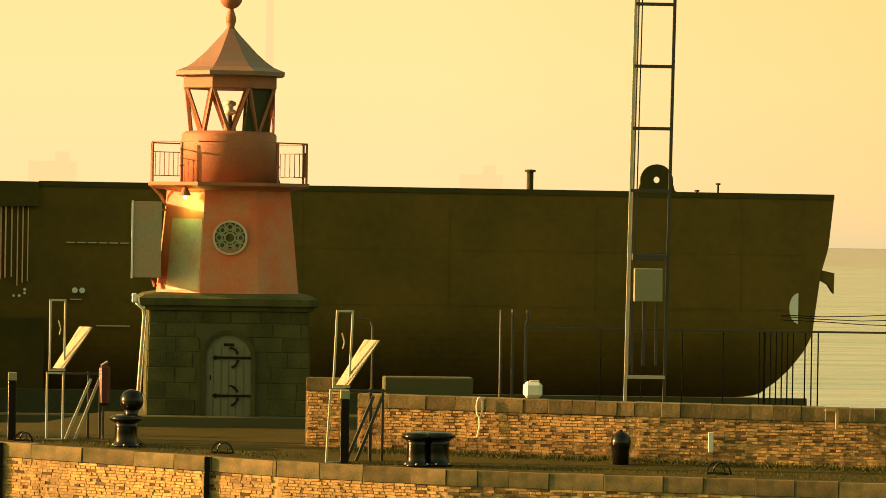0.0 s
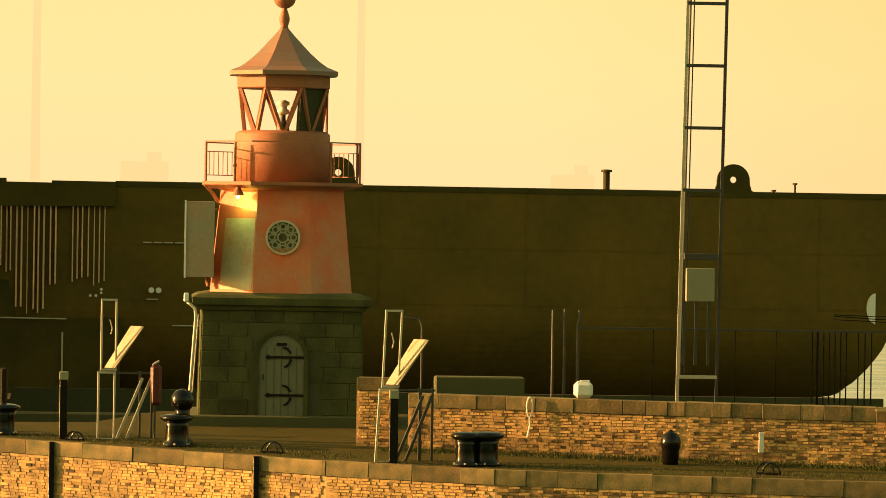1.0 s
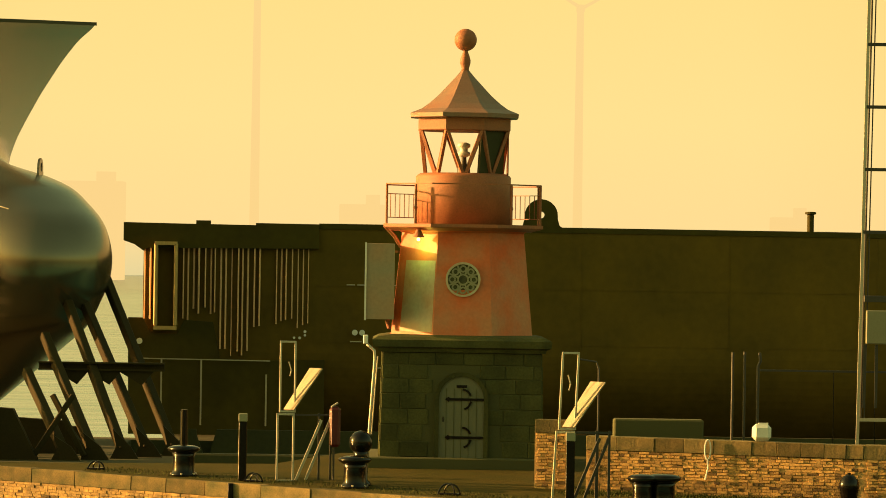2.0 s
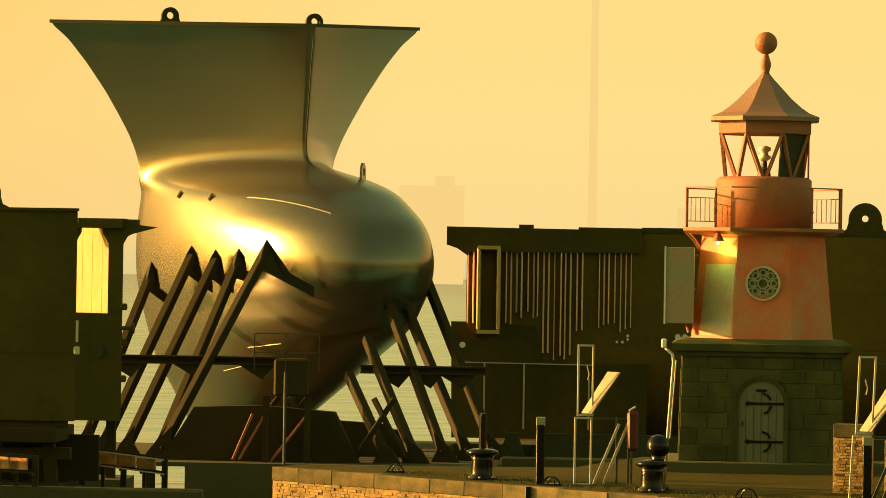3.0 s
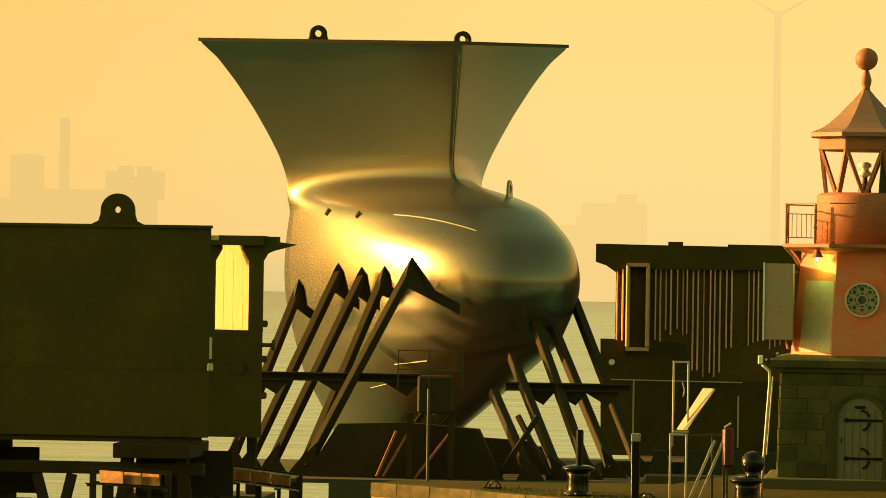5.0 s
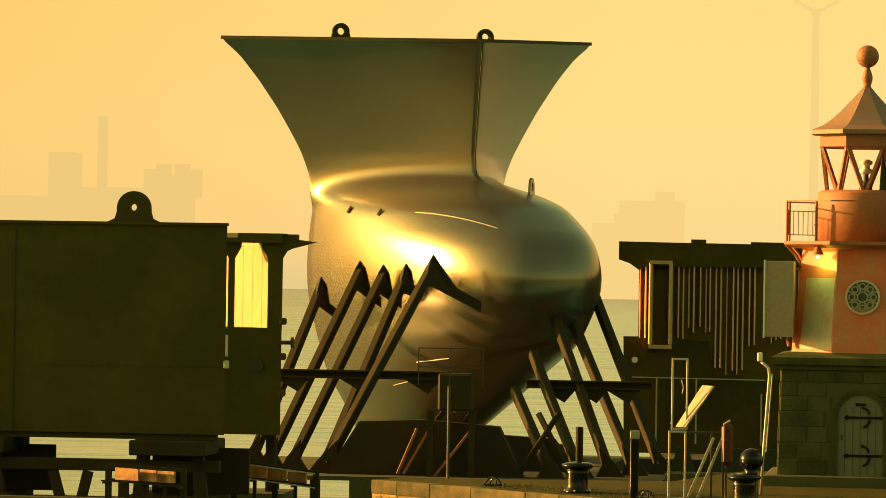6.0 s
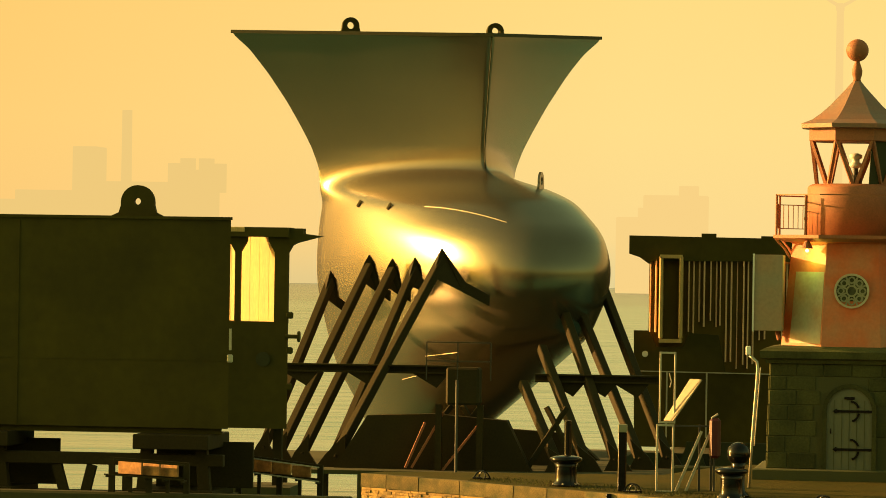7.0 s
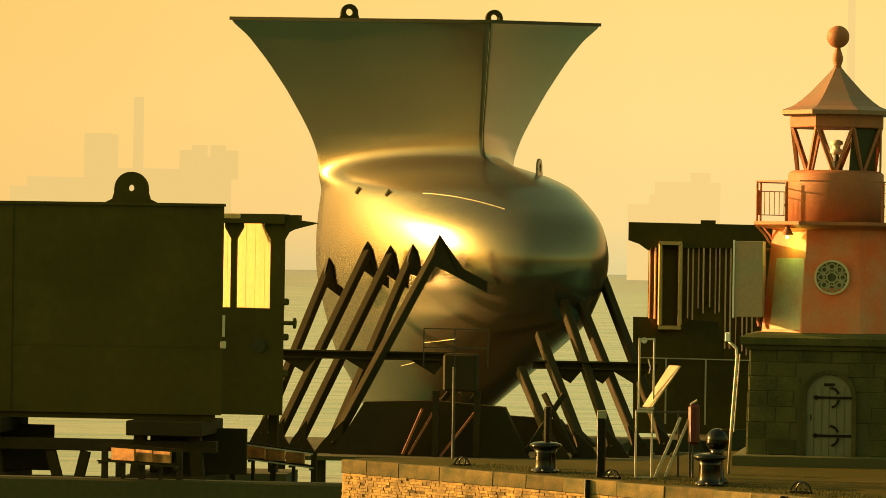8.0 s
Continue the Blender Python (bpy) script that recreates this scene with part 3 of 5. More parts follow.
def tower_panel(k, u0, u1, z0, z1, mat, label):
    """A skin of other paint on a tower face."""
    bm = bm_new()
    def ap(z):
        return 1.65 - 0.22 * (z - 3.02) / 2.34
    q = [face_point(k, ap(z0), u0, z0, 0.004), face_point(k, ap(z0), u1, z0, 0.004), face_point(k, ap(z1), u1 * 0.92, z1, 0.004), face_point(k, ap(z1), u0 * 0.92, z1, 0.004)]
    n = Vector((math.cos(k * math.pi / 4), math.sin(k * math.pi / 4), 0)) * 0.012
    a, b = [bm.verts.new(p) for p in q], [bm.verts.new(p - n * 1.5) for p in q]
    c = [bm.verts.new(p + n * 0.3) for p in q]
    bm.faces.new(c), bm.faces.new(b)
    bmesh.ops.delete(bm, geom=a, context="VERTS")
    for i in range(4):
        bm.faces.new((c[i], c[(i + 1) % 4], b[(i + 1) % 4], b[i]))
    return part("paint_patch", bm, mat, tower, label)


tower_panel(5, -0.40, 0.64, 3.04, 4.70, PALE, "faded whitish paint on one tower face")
# daymark board, depth added to keep sun off the tower face, and wall lamp
board = bm_new()
box(board, (-1.92, -1.12, 4.20), (0.66, 1.25, 1.76), bevel=0.01)
db = part("daymark_shade_box", board, CABINET, lh, "grey upright daymark box, its depth added to shade the tower")
# white strip stands in for the sunlight along the left edge
bm = bm_new()
box(bm, (-2.262, -1.70, 4.20), (0.04, 0.14, 1.80))
part("sunlit_edge_strip", bm, WHITE, db)
for z in (3.5, 4.9):
    bm = bm_new()
    beam(bm, (-1.7, -0.5, z), (-1.45, -0.5, z), 0.05, 0.05)
    part("board_bracket", bm, RUST, db)
bm = bm_new()
tube(bm, [(-1.72, -0.7, 3.62), (-1.74, -0.75, 3.25), (-1.70, -0.8, 3.1)], 0.045, 8)
part("drain_spout", bm, RUST, lh)
wl_ = bm_new()
lathe(wl_, [(0.10, 5.30), (0.14, 5.24), (0.05, 5.42)], 14, 0, (-1.05, -1.42))
wall_lamp = part("wall_lamp", wl_, RUST, lh, "lit lamp under the gallery")
bm = bm_new()
bmesh.ops.create_uvsphere(bm, u_segments=12, v_segments=8, radius=0.04, matrix=Matrix.Translation((-1.05, -1.42, 5.19)))
part("bulb", bm, glowing("lamp_glow", (0.75, 1.0, 0.12), 12.0), wall_lamp, smooth=True)
lamp = new("lamp_light", bpy.data.lights.new("lamp_light", "POINT"))
lamp.data.energy, lamp.data.color, lamp.data.shadow_soft_size = 12, (0.85, 1.0, 0.12), 0.08
lamp.location = (-1.02, -1.36, 5.05)
# ---- barge with ship sections ----
bm = bm_new()
slab(bm, [(-75, 55.5), (-25.4, 55.5), (-25.6, 62.6), (-75, 62.6)], -8.0, -4.14)
setting("pontoon_left", bm, PONTOON, "dark steel pontoon deck low over the water", "pontoon")
bm = bm_new()
slab(bm, [(-26.6, 101), (-11.8, 101), (-11.8, 111), (-15.5, 113), (-15.5, 128), (36, 128), (36, 146), (-14, 146), (-14, 131), (-26.6, 131)], -8.0, -5.0)
setting("pontoon_right", bm, PONTOON, "dark steel pontoon deck low over the water", "pontoon")
bm = bm_new()
slab(bm, [(-34, 101), (-26.605, 101), (-26.605, 122), (-34, 122)], -5.2, -5.0)
setting("pontoon_wing", bm, PONTOON, "thin steel wing deck standing on piles in the water", "pontoon")
bm = bm_new()
slab(bm, [(-33.6, 83.6), (-27.0, 83.6), (-27.2, 88.0), (-33.6, 88.0)], -8.0, -5.0)
setting("pontoon_small", bm, PONTOON, "small dark steel float under the open frame end", "pontoon")
for px, py in ((-33.4, 102), (-33.4, 120), (-30.4, 102), (-28.4, 102)):
    pile = thing("deck_pile", (px, py, -8.0), "dark steel pile carrying the wing deck", "pile", "piles under the wing deck")
    bm = bm_new()
    box(bm, (0, 0, 1.4), (0.45, 0.45, 2.8), bevel=0.03)
    part("shaft", bm, SHORE, pile)
bm = bm_new()
box(bm, (-47.0, 55.0, -5.4), (54.0, 0.9, 3.2), bevel=0.08)
setting("pontoon_fender", bm, PONTOON, "dark fender wall along the edge of the pontoon", "pontoon")


bm = bm_new()
plate(bm, [(-10.9, -8.0), (36.0, -8.0), (36.0, -4.35), (-10.9, -4.35), (-11.25, -5.6)], 0.5, Matrix.Translation((0, 127.6, 0)))
plate(bm, [(-13.1, -8.0), (-11.6, -8.0), (-11.6, -5.7), (-12.0, -4.6), (-12.0, -4.35), (-12.7, -4.35), (-12.7, -4.6), (-13.1, -5.7)], 0.5, Matrix.Translation((0, 127.6, 0)))
setting("pontoon_side", bm, PONTOON, "dark steel side of the pontoon with two openings", "pontoon")
bm = bm_new()
box(bm, (12.2, 104.4, -6.3), (47.8, 0.9, 3.4), bevel=0.08)
setting("pontoon_kerb", bm, PONTOON, "low dark fender beam floating before the pontoon", "pontoon")


def lug(parent, x, y, z, r, ang=0.0, name="lifting_lug", thick=0.35, wing=1.6, hole=0.25, mat=HULL):
    """A half-round plate with a hole, on a flared foot."""
    pts = [(-r * wing, 0), (-r * 1.12, r * 0.30), (-r, r * 0.7)]
    pts += [(-r * math.cos(a), r * 0.9 + r * math.sin(a)) for a in [math.pi * i / 14 for i in range(15)]]
    pts += [(r, r * 0.7), (r * 1.12, r * 0.30), (r * wing, 0)]
    ring = [(r * hole * math.cos(2 * math.pi * i / 16), r * 0.95 + r * hole * math.sin(2 * math.pi * i / 16)) for i in range(16)]
    bm = bm_new()
    m = Matrix.Translation((x, y, z)) @ Matrix.Rotation(ang, 4, "Z")
    sides = []
    for t in (-thick / 2, thick / 2):
        o = [bm.verts.new(m @ Vector((px, t, pz))) for px, pz in pts]
        h = [bm.verts.new(m @ Vector((px, t, pz))) for px, pz in ring]
        oe = [bm.edges.new((o[i], o[(i + 1) % len(o)])) for i in range(len(o))]
        he = [bm.edges.new((h[i], h[(i + 1) % len(h)])) for i in range(len(h))]
        bmesh.ops.triangle_fill(bm, use_beauty=True, edges=oe + he)
        sides.append((o, h))
    (o0, h0), (o1, h1) = sides
    for a, b in ((o0, o1), (h0, h1)):
        for i in range(len(a)):
            j = (i + 1) % len(a)
            bm.faces.new((a[i], a[j], b[j], b[i]))
    return part(name, bm, mat, parent)


# bow section with bulb and flare
FWD, LAT = Vector((0.5, -0.866, 0)), Vector((0.866, 0.5, 0))
LEVELS = [  # height, reach to port, reach of the stem or nose, roundness
    (-4.2, 2.38, 1.95, 1.0), (-3.6, 2.84, 2.5, 1.0), (-2.2, 3.48, 3.9, 1.0), (-0.6, 4.40, 5.3, 1.0), (1.3, 4.95, 7.25, 1.0), (3.4, 5.46, 7.95, 1.0),
    (4.4, 5.55, 8.1, 1.0), (5.4, 5.57, 8.0, 1.0), (6.6, 5.50, 7.65, 1.0), (7.6, 5.39, 6.85, 1.0), (8.4, 5.26, 6.15, 1.0), (8.9, 5.21, 5.42, 0.95), (9.3, 5.21, 4.76, 0.75),
    (9.6, 5.23, 4.13, 0.42), (9.9, 5.26, 3.74, 0.16), (10.35, 5.36, 3.59, 0.05), (11.2, 5.69, 3.55, 0.0), (12.15, 6.19, 3.59, 0.0), (13.5, 6.97, 3.67, 0.0), (15.0, 7.98, 3.74, 0.0), (16.3, 8.99, 3.82, 0.0), (17.15, 9.95, 3.86, 0.0)]
BOX = 0.86  # below 1 the egg has flatter sides and a fuller nose
DUAL = 2 / (2 - BOX)
ASIDE, ACROSS = 0.39, 0.917
zs = np.array([q[0] for q in LEVELS])


def smooth_level(z):
    return [float(np.interp(z, zs, [q[i] for q in LEVELS])) for i in (1, 2, 3)]


def soft_level(z):
    k = 0.22 + 0.25 * min(1.0, max(0.0, (8.3 - z) / 1.6))
    acc = [smooth_level(z + k * d) for d in (-1.0, -0.5, 0.0, 0.5, 1.0)]
    return [sum(a[i] for a in acc) / 5 for i in range(3)]


def hull_point(z, a, off=0.0):
    """A point of the shell at the height z; a goes round the bow from the port edge (0) over the stem to the starboard edge."""
    c, s = math.cos(a), math.sin(a)
    neck = math.exp(-((z - 9.2) / 1.9) ** 2)
    port = soft_level(z)[0]
    reach, w = soft_level(z + 1.1 * neck * (1 - max(0.0, s)))[1:]
    # above: a wedge with a sharp stem
    flare = LAT * (-(port / ACROSS + off) * c) + FWD * ((reach / ASIDE + off) * (1 - abs(c) ** 1.06))
    # below: one half of a long egg
    right = math.hypot(port, reach)
    long = (right ** DUAL - port ** DUAL) ** (1 / DUAL) / ASIDE
    bulb = LAT * (-(port / ACROSS + off) * math.copysign(abs(c) ** BOX, c)) + FWD * ((long + off) * max(0.0, s) ** BOX)
    p = (flare - LAT * 0.3).lerp(bulb, w)
    # the sheer: the top edge falls towards the stem
    ahead = min(1.0, max(0.0, p.dot(FWD) / 9.9))
    drop = 0.036 * (z - 4.56) * ahead * min(1.0, max(0.0, (z - 9.0) / 2.5))
    # and the deck is cut a little higher to starboard
    rise = 0.019 * (p.dot(LAT) + 10.0) * min(1.0, max(0.0, (z - 10.5) / 5.0))
    return Vector((p.x, p.y, z - drop + rise))


BOW_AT = (-27.25, 128.0, 0.0)
bow = thing("bow_section", BOW_AT, "grey-green primed bulbous bow section of a ship on shores", "ship section")
bm = bm_new()
NA, NZ = 120, 130
grid = []
for j in range(NZ + 1):
    z = -4.2 + (17.15 + 4.2) * j / NZ
    grid.append([bm.verts.new(hull_point(z, math.pi * i / NA)) for i in range(NA + 1)])
for g, h in zip(grid, grid[1:]):
    for i in range(NA):
        bm.faces.new((g[i], g[i + 1], h[i + 1], h[i]))
for g, h in zip(grid, grid[1:]):
    bm.faces.new((g[0], h[0], h[NA], g[NA]))
bm.faces.new(grid[0])
part("shell", bm, BULB, bow, smooth=True)
bm = bm_new()
deck = [hull_point(17.15, math.pi * i / 40, 0.12) for i in range(41)]
lo = [bm.verts.new(p - Vector((0, 0, 0.02))) for p in deck]
hi = [bm.verts.new(p + Vector((0, 0, 0.16))) for p in deck]
for i in range(len(lo)):
    j = (i + 1) % len(lo)
    bm.faces.new((lo[i], lo[j], hi[j], hi[i]))
mid_lo, mid_hi = bm.verts.new(lo[0].co.lerp(lo[-1].co, 0.5)), bm.verts.new(hi[0].co.lerp(hi[-1].co, 0.5))
for i in range(len(lo) - 1):
    bm.faces.new((lo[i], lo[i + 1], mid_lo)), bm.faces.new((hi[i], hi[i + 1], mid_hi))
part("deck_plate", bm, HULL_GREY, bow)
bm = bm_new()
tube(bm, [hull_point(z, math.pi / 2, 0.02) for z in (10.15, 10.5, 11.2, 12.2, 13.5, 15.0, 16.3, 17.2)], 0.032)
part("stem_bar", bm, HULL_GREY, bow, "dark stem seam", smooth=True)
for u, nm in ((-0.445, "a"), (0.33, "b")):
    q = LAT * (10.85 * u - 0.3) + FWD * 2.0
    lug(bow, q.x, q.y, 17.2, 0.46, 0.3, hole=0.42, wing=1.15)
q = LAT * 3.2 + FWD * 3.0
bm = bm_new()
rod(bm, (q.x, q.y, 17.28), (q.x, q.y, 17.6), 0.08)
part("deck_fitting", bm, HULL, bow)
q = hull_point(9.0, radians(109))
lug(bow, q.x, q.y, q.z - 0.1, 0.50, 1.45, "nose_lug", 0.12, 1.1, 0.45, BULB)


def weld(z_of, a0, a1, r=0.035, n=18):
    bm = bm_new()
    tube(bm, [hull_point(z_of(i / n), radians(a0 + (a1 - a0) * i / n), 0.02) for i in range(n + 1)], r, 6)
    return part("weld_seam", bm, STEEL, bow)


weld(lambda s: 7.92 - 0.15 * s - 0.65 * s * s, 44, 72, 0.022)
weld(lambda s: 0.2 + 0.25 * s, 42, 55, 0.018)
weld(lambda s: -1.1 + 0.5 * s, 34, 50, 0.016)
for z, a in ((8.1, 18), (7.95, 30)):
    bm = bm_new()
    p = hull_point(z, radians(a), 0.04)
    beam(bm, p + Vector((-0.1, 0, -0.16)), p + Vector((0.1, -0.1, 0.16)), 0.09, 0.12)
    part("clip", bm, HULL, bow)

# inclined shores round the bulb
def shore(top, foot, tip, group, gusset, headed=True):
    """A leaning steel prop: main leg, curved head against the hull, triangular foot."""
    s = thing("inclined_shore", (foot[0], foot[1], -5.0), "rusty steel shore leaning against the bow section", "shore", group)
    o = Vector((foot[0], foot[1], -5.0))
    t, f_, h = Vector(top) - o, Vector(foot) - o, Vector(tip) - o
    bm = bm_new()
    beam(bm, f_, t, 0.42, 0.46, 0.04)
    part("leg", bm, SHORE, s)
    side = 1 if h.x > t.x else -1
    d = (f_ - t).normalized()
    if headed:
        bm = bm_new()
        prof = [t + Vector((-0.25 * side, 0, 0.1)), t + Vector((0, 0, 0.55)), t + Vector((0.28 * side, 0, 0.15)), t + (h - t) * 0.5 + Vector((0, 0, -0.25)), h, h + Vector((0, 0, -0.55)), t + (h - t) * 0.45 + Vector((0, 0, -0.85)), t + d * 1.1]
        a = [bm.verts.new(p + Vector((0, -0.18, 0))) for p in prof]
        b = [bm.verts.new(p + Vector((0, 0.18, 0))) for p in prof]
        bm.faces.new(a), bm.faces.new(b)
        for i in range(len(a)):
            bm.faces.new((a[i], a[(i + 1) % len(a)], b[(i + 1) % len(a)], b[i]))
        part("head_plate", bm, SHORE, s)
    bm = bm_new()
    g = f_ - d * 1.5
    base_z = 0.0
    prof = [(f_.x - gusset, base_z), (f_.x + gusset * 1.3, base_z), (f_.x + gusset * 0.6, f_.z + 0.25), (g.x, g.z), (f_.x - gusset * 0.5, f_.z + 0.2)]
    plate(bm, prof, 0.3, Matrix.Translation((0, f_.y, 0)))
    part("foot_gusset", bm, SHORE, s)
    return s


SG = "shores under the bow section"
shore((-30.81, 119.0, 4.0), (-33.1, 112.0, -4.6), (-30.01, 119.6, 2.85), SG, 0.6)
shore((-28.35, 116.0, 4.85), (-31.6, 108.0, -4.6), (-27.35, 116.8, 3.55), SG, 0.6)
shore((-26.87, 114.0, 4.66), (-30.15, 106.0, -4.6), (-26.02, 114.7, 3.56), SG, 0.6)
shore((-25.5, 112.4, 4.73), (-28.5, 106.0, -4.6), (-24.75, 113.0, 4.13), SG, 0.6)
shore((-23.85, 110.2, 5.2), (-28.17, 104.0, -4.6), (-21.55, 111.2, 3.45), SG, 0.9)
for t, f_ in (((-16.21, 116, 3.71), (-12.33, 110, -4.6)), ((-17.43, 114, 3.13), (-13.54, 108, -4.6)), ((-17.90, 112.5, 2.61), (-14.58, 106, -4.6)), ((-18.86, 111, 0.86), (-15.91, 104.5, -4.6)), ((-19.55, 109, -0.89), (-17.23, 103.5, -4.6))):
    shore(t, f_, (t[0] - 1.0, t[1] + 0.4, t[2] - 0.8), SG, 0.6, False)
for x0, x1, y, z, n in ((-32.0, -22.5, 107, -0.25, "a"), (-19.0, -12.8, 109.5, -0.62, "b")):
    w = thing("waling_beam", (x0, y, z), "dark steel beam tying the shores together", "beam", "beams between shores")
    bm = bm_new()
    for dz in (0.17, -0.17):
        box(bm, ((x1 - x0) / 2, 0, dz), (x1 - x0, 0.5, 0.08))
    box(bm, ((x1 - x0) / 2, 0.1, 0), (x1 - x0, 0.08, 0.3))
    part("web", bm, SHORE, w)
    for i in range(3):
        bm = bm_new()
        xx = 1.6 + i * (x1 - x0 - 3) / 2
        plate(bm, [(xx - 0.9, -0.2), (xx + 0.9, -0.2), (xx + 0.3, -0.9)], 0.12, Matrix.Identity(4))
        part("gusset", bm, SHORE, w)
# cradle under the keel
cr = thing("keel_cradle", (-21.5, 112, -5.0), "dark steel cradle under the bow section", "cradle")
for x, y, w_, d_, h in ((-1.8, -8.2, 9.6, 1.0, 2.7), (1, 6, 8, 1.0, 1.2), (0.5, -1.0, 9.0, 0.8, 1.8)):
    bm = bm_new()
    plate(bm, [(-w_ / 2, 0), (w_ / 2, 0), (w_ / 2 - 1.2, h * 0.9), (0, h), (-w_ / 2 + 1.6, h * 0.95)], d_, Matrix.Translation((x, y, 0)))
    part("cross_beam", bm, SHORE, cr)
for x0, x1 in ((-3.2, -1.0), (-1.8, 0.4), (1.2, -0.5), (2.8, 4.6), (5.2, 3.6)):
    bm = bm_new()
    beam(bm, (x0, -8.0, 0.2), (x1, -7.5, 3.1), 0.22, 0.25, 0.02)
    part("brace", bm, SHORE, cr)
bm = bm_new()
box(bm, (-0.2, -9.5, 4.1), (1.6, 1.4, 1.8), bevel=0.1)
cab = part("machinery_box", bm, SHORE, cr, "dark winch box before the bulb")
bm = bm_new()
for z in (5.3, 6.2):
    beam(bm, (-1.9, -10.5, z), (1.2, -10.5, z), 0.05, 0.05)
for x in (-1.9, -0.4, 1.2):
    beam(bm, (x, -10.5, 4.4), (x, -10.5, 6.2), 0.05, 0.05)
part("guard_rail", bm, STEEL_DARK, cr)
# thin rods of a lighter red stand in for sunlit edges of the beams
for x0, z0, x1, z1 in ((-3.0, 0.7, -2.1, 2.3), (-2.7, 0.7, -1.2, 2.8), (-1.2, 0.6, 0.55, 2.3)):
    bm = bm_new()
    beam(bm, (x0, -9.4, z0 - 0.6), (x1, -9.2, z1), 0.16, 0.12, 0.01)
    part("prop", bm, RUST, cr, "thin rust-red rod standing in for a sunlit beam edge")
bm = bm_new()
rod(bm, (-0.35, -11.0, -0.02), (-0.35, -11.0, 4.4), 0.07)
part("pole", bm, STEEL_DARK, cr)
for x in (-1.4, 0.6):
    bm = bm_new()
    beam(bm, (x, -9.5, 0), (x, -9.5, 3.2), 0.3, 0.3)
    part("box_stand", bm, SHORE, cr)

# hull block left of the bow: it stands closer to the mole than the bow section
def near_thing(name, loc, label, category, group="", k=0.91):
    ob = new(name)
    x, y, z = loc
    ob.matrix_basis = pose(2.0 + (x - 2.0) * k + 0.25, (y + 100) * k - 100, EYE_Z + (z - EYE_Z) * k) @ Matrix.Scale(k, 4)
    return tagged(ob, label, category, group)


hb = near_thing("hull_block", (-38.0, 80.0, -2.4), "long dark brown hull block with a lifting lug", "ship section", "ship sections on the barge")
bm = bm_new()
slab(bm, [(-30, -5), (9.55, -5), (8.0, 3.0), (-30, 3.0)], 0, 9.02)
bmesh.ops.bevel(bm, geom=[e for e in bm.edges if abs(e.verts[0].co.z - e.verts[1].co.z) < 0.01 and e.verts[0].co.z < 0.1], offset=0.25, segments=2, affect="EDGES")
part("shell", bm, HULL, hb)
bm = bm_new()
box(bm, (-10.2, -5.02, 9.06), (39.6, 0.2, 0.12))
part("top_flange", bm, HULL, hb)
lug(hb, 5.5, -4.6, 9.05, 0.72, 0, thick=0.3, wing=1.75, hole=0.2)
for i in range(4):
    bm = bm_new()
    box(bm, (-25 + i * 8.5, -5.012, 4.6), (0.06, 0.05, 8.6))
    part("weld_seam", bm, HULL, hb)
bm = bm_new()
box(bm, (9.6, -5.0, 4.0), (0.10, 0.10, 0.9)), box(bm, (9.6, -5.05, 3.2), (0.25, 0.12, 0.35), bevel=0.05)
part("shackle", bm, STEEL, hb)
bm = bm_new()
box(bm, (-10.2, -5.005, 3.1), (39.5, 0.03, 0.05))
part("strake_seam", bm, HULL, hb)

# open frame end of that block, lit from the west, its plates toned as sunlit
fe = thing("open_frame_end", (-30.2, 85.0, -5.0), "open-sided steel deckhouse end with inner plating in a sunlit tone", "ship section", "ship sections on the barge")
bm = bm_new()
slab(bm, [(-3.0, -0.8), (2.9, -0.8), (2.2, 2.0), (-3.0, 2.0)], 2.55, 7.25)
part("lower_hull", bm, HULL, fe)
for x in (-2.6, 2.3):
    bm = bm_new()
    beam(bm, (x, 0.5, -0.02), (x, 0.5, 2.6), 0.4, 0.4)
    part("prop", bm, SHORE, fe)
pa, pb = Vector((-1.3, 3.6)), Vector((2.35, -0.3))
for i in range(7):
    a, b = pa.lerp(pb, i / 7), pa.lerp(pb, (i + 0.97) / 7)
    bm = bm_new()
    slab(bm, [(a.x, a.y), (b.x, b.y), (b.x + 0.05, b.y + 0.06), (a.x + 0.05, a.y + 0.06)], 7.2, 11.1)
    part("inner_plate", bm, SUNLIT_PLATE, fe)
for x, w_ in ((2.55, 0.62), (0.60, 0.26), (-0.8, 0.3)):
    bm = bm_new()
    prof = [(x - w_ / 2, 7.2), (x + w_ / 2, 7.2), (x + w_ / 2, 10.3), (x + w_ / 2 + 0.28, 10.8), (x + w_ / 2 + 0.28, 11.0), (x - w_ / 2 - 0.28, 11.0), (x - w_ / 2 - 0.28, 10.8), (x - w_ / 2, 10.3)]
    plate(bm, prof, 0.25, Matrix.Translation((0, -0.6, 0)))
    part("frame_post", bm, HULL, fe)
bm = bm_new()
box(bm, (0.55, -0.3, 11.2), (4.7, 1.6, 0.42))
part("top_beam", bm, HULL, fe)
bm = bm_new()
plate(bm, [(2.9, 10.6), (3.2, 10.75), (4.3, 11.05), (3.5, 11.15), (3.5, 11.38), (2.8, 11.38)], 0.8, Matrix.Translation((0, -0.4, 0)))
part("ledge", bm, HULL, fe)
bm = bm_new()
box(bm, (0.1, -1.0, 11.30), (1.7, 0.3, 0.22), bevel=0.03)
part("sunlit_cover", bm, SUNLIT_PLATE, fe)
bm = bm_new()
rod(bm, (2.8, -0.9, 6.62), (3.35, -0.9, 6.62), 0.09), rod(bm, (3.35, -0.9, 6.62), (3.45, -0.9, 6.62), 0.24)
part("stub_pipe", bm, HULL, fe)
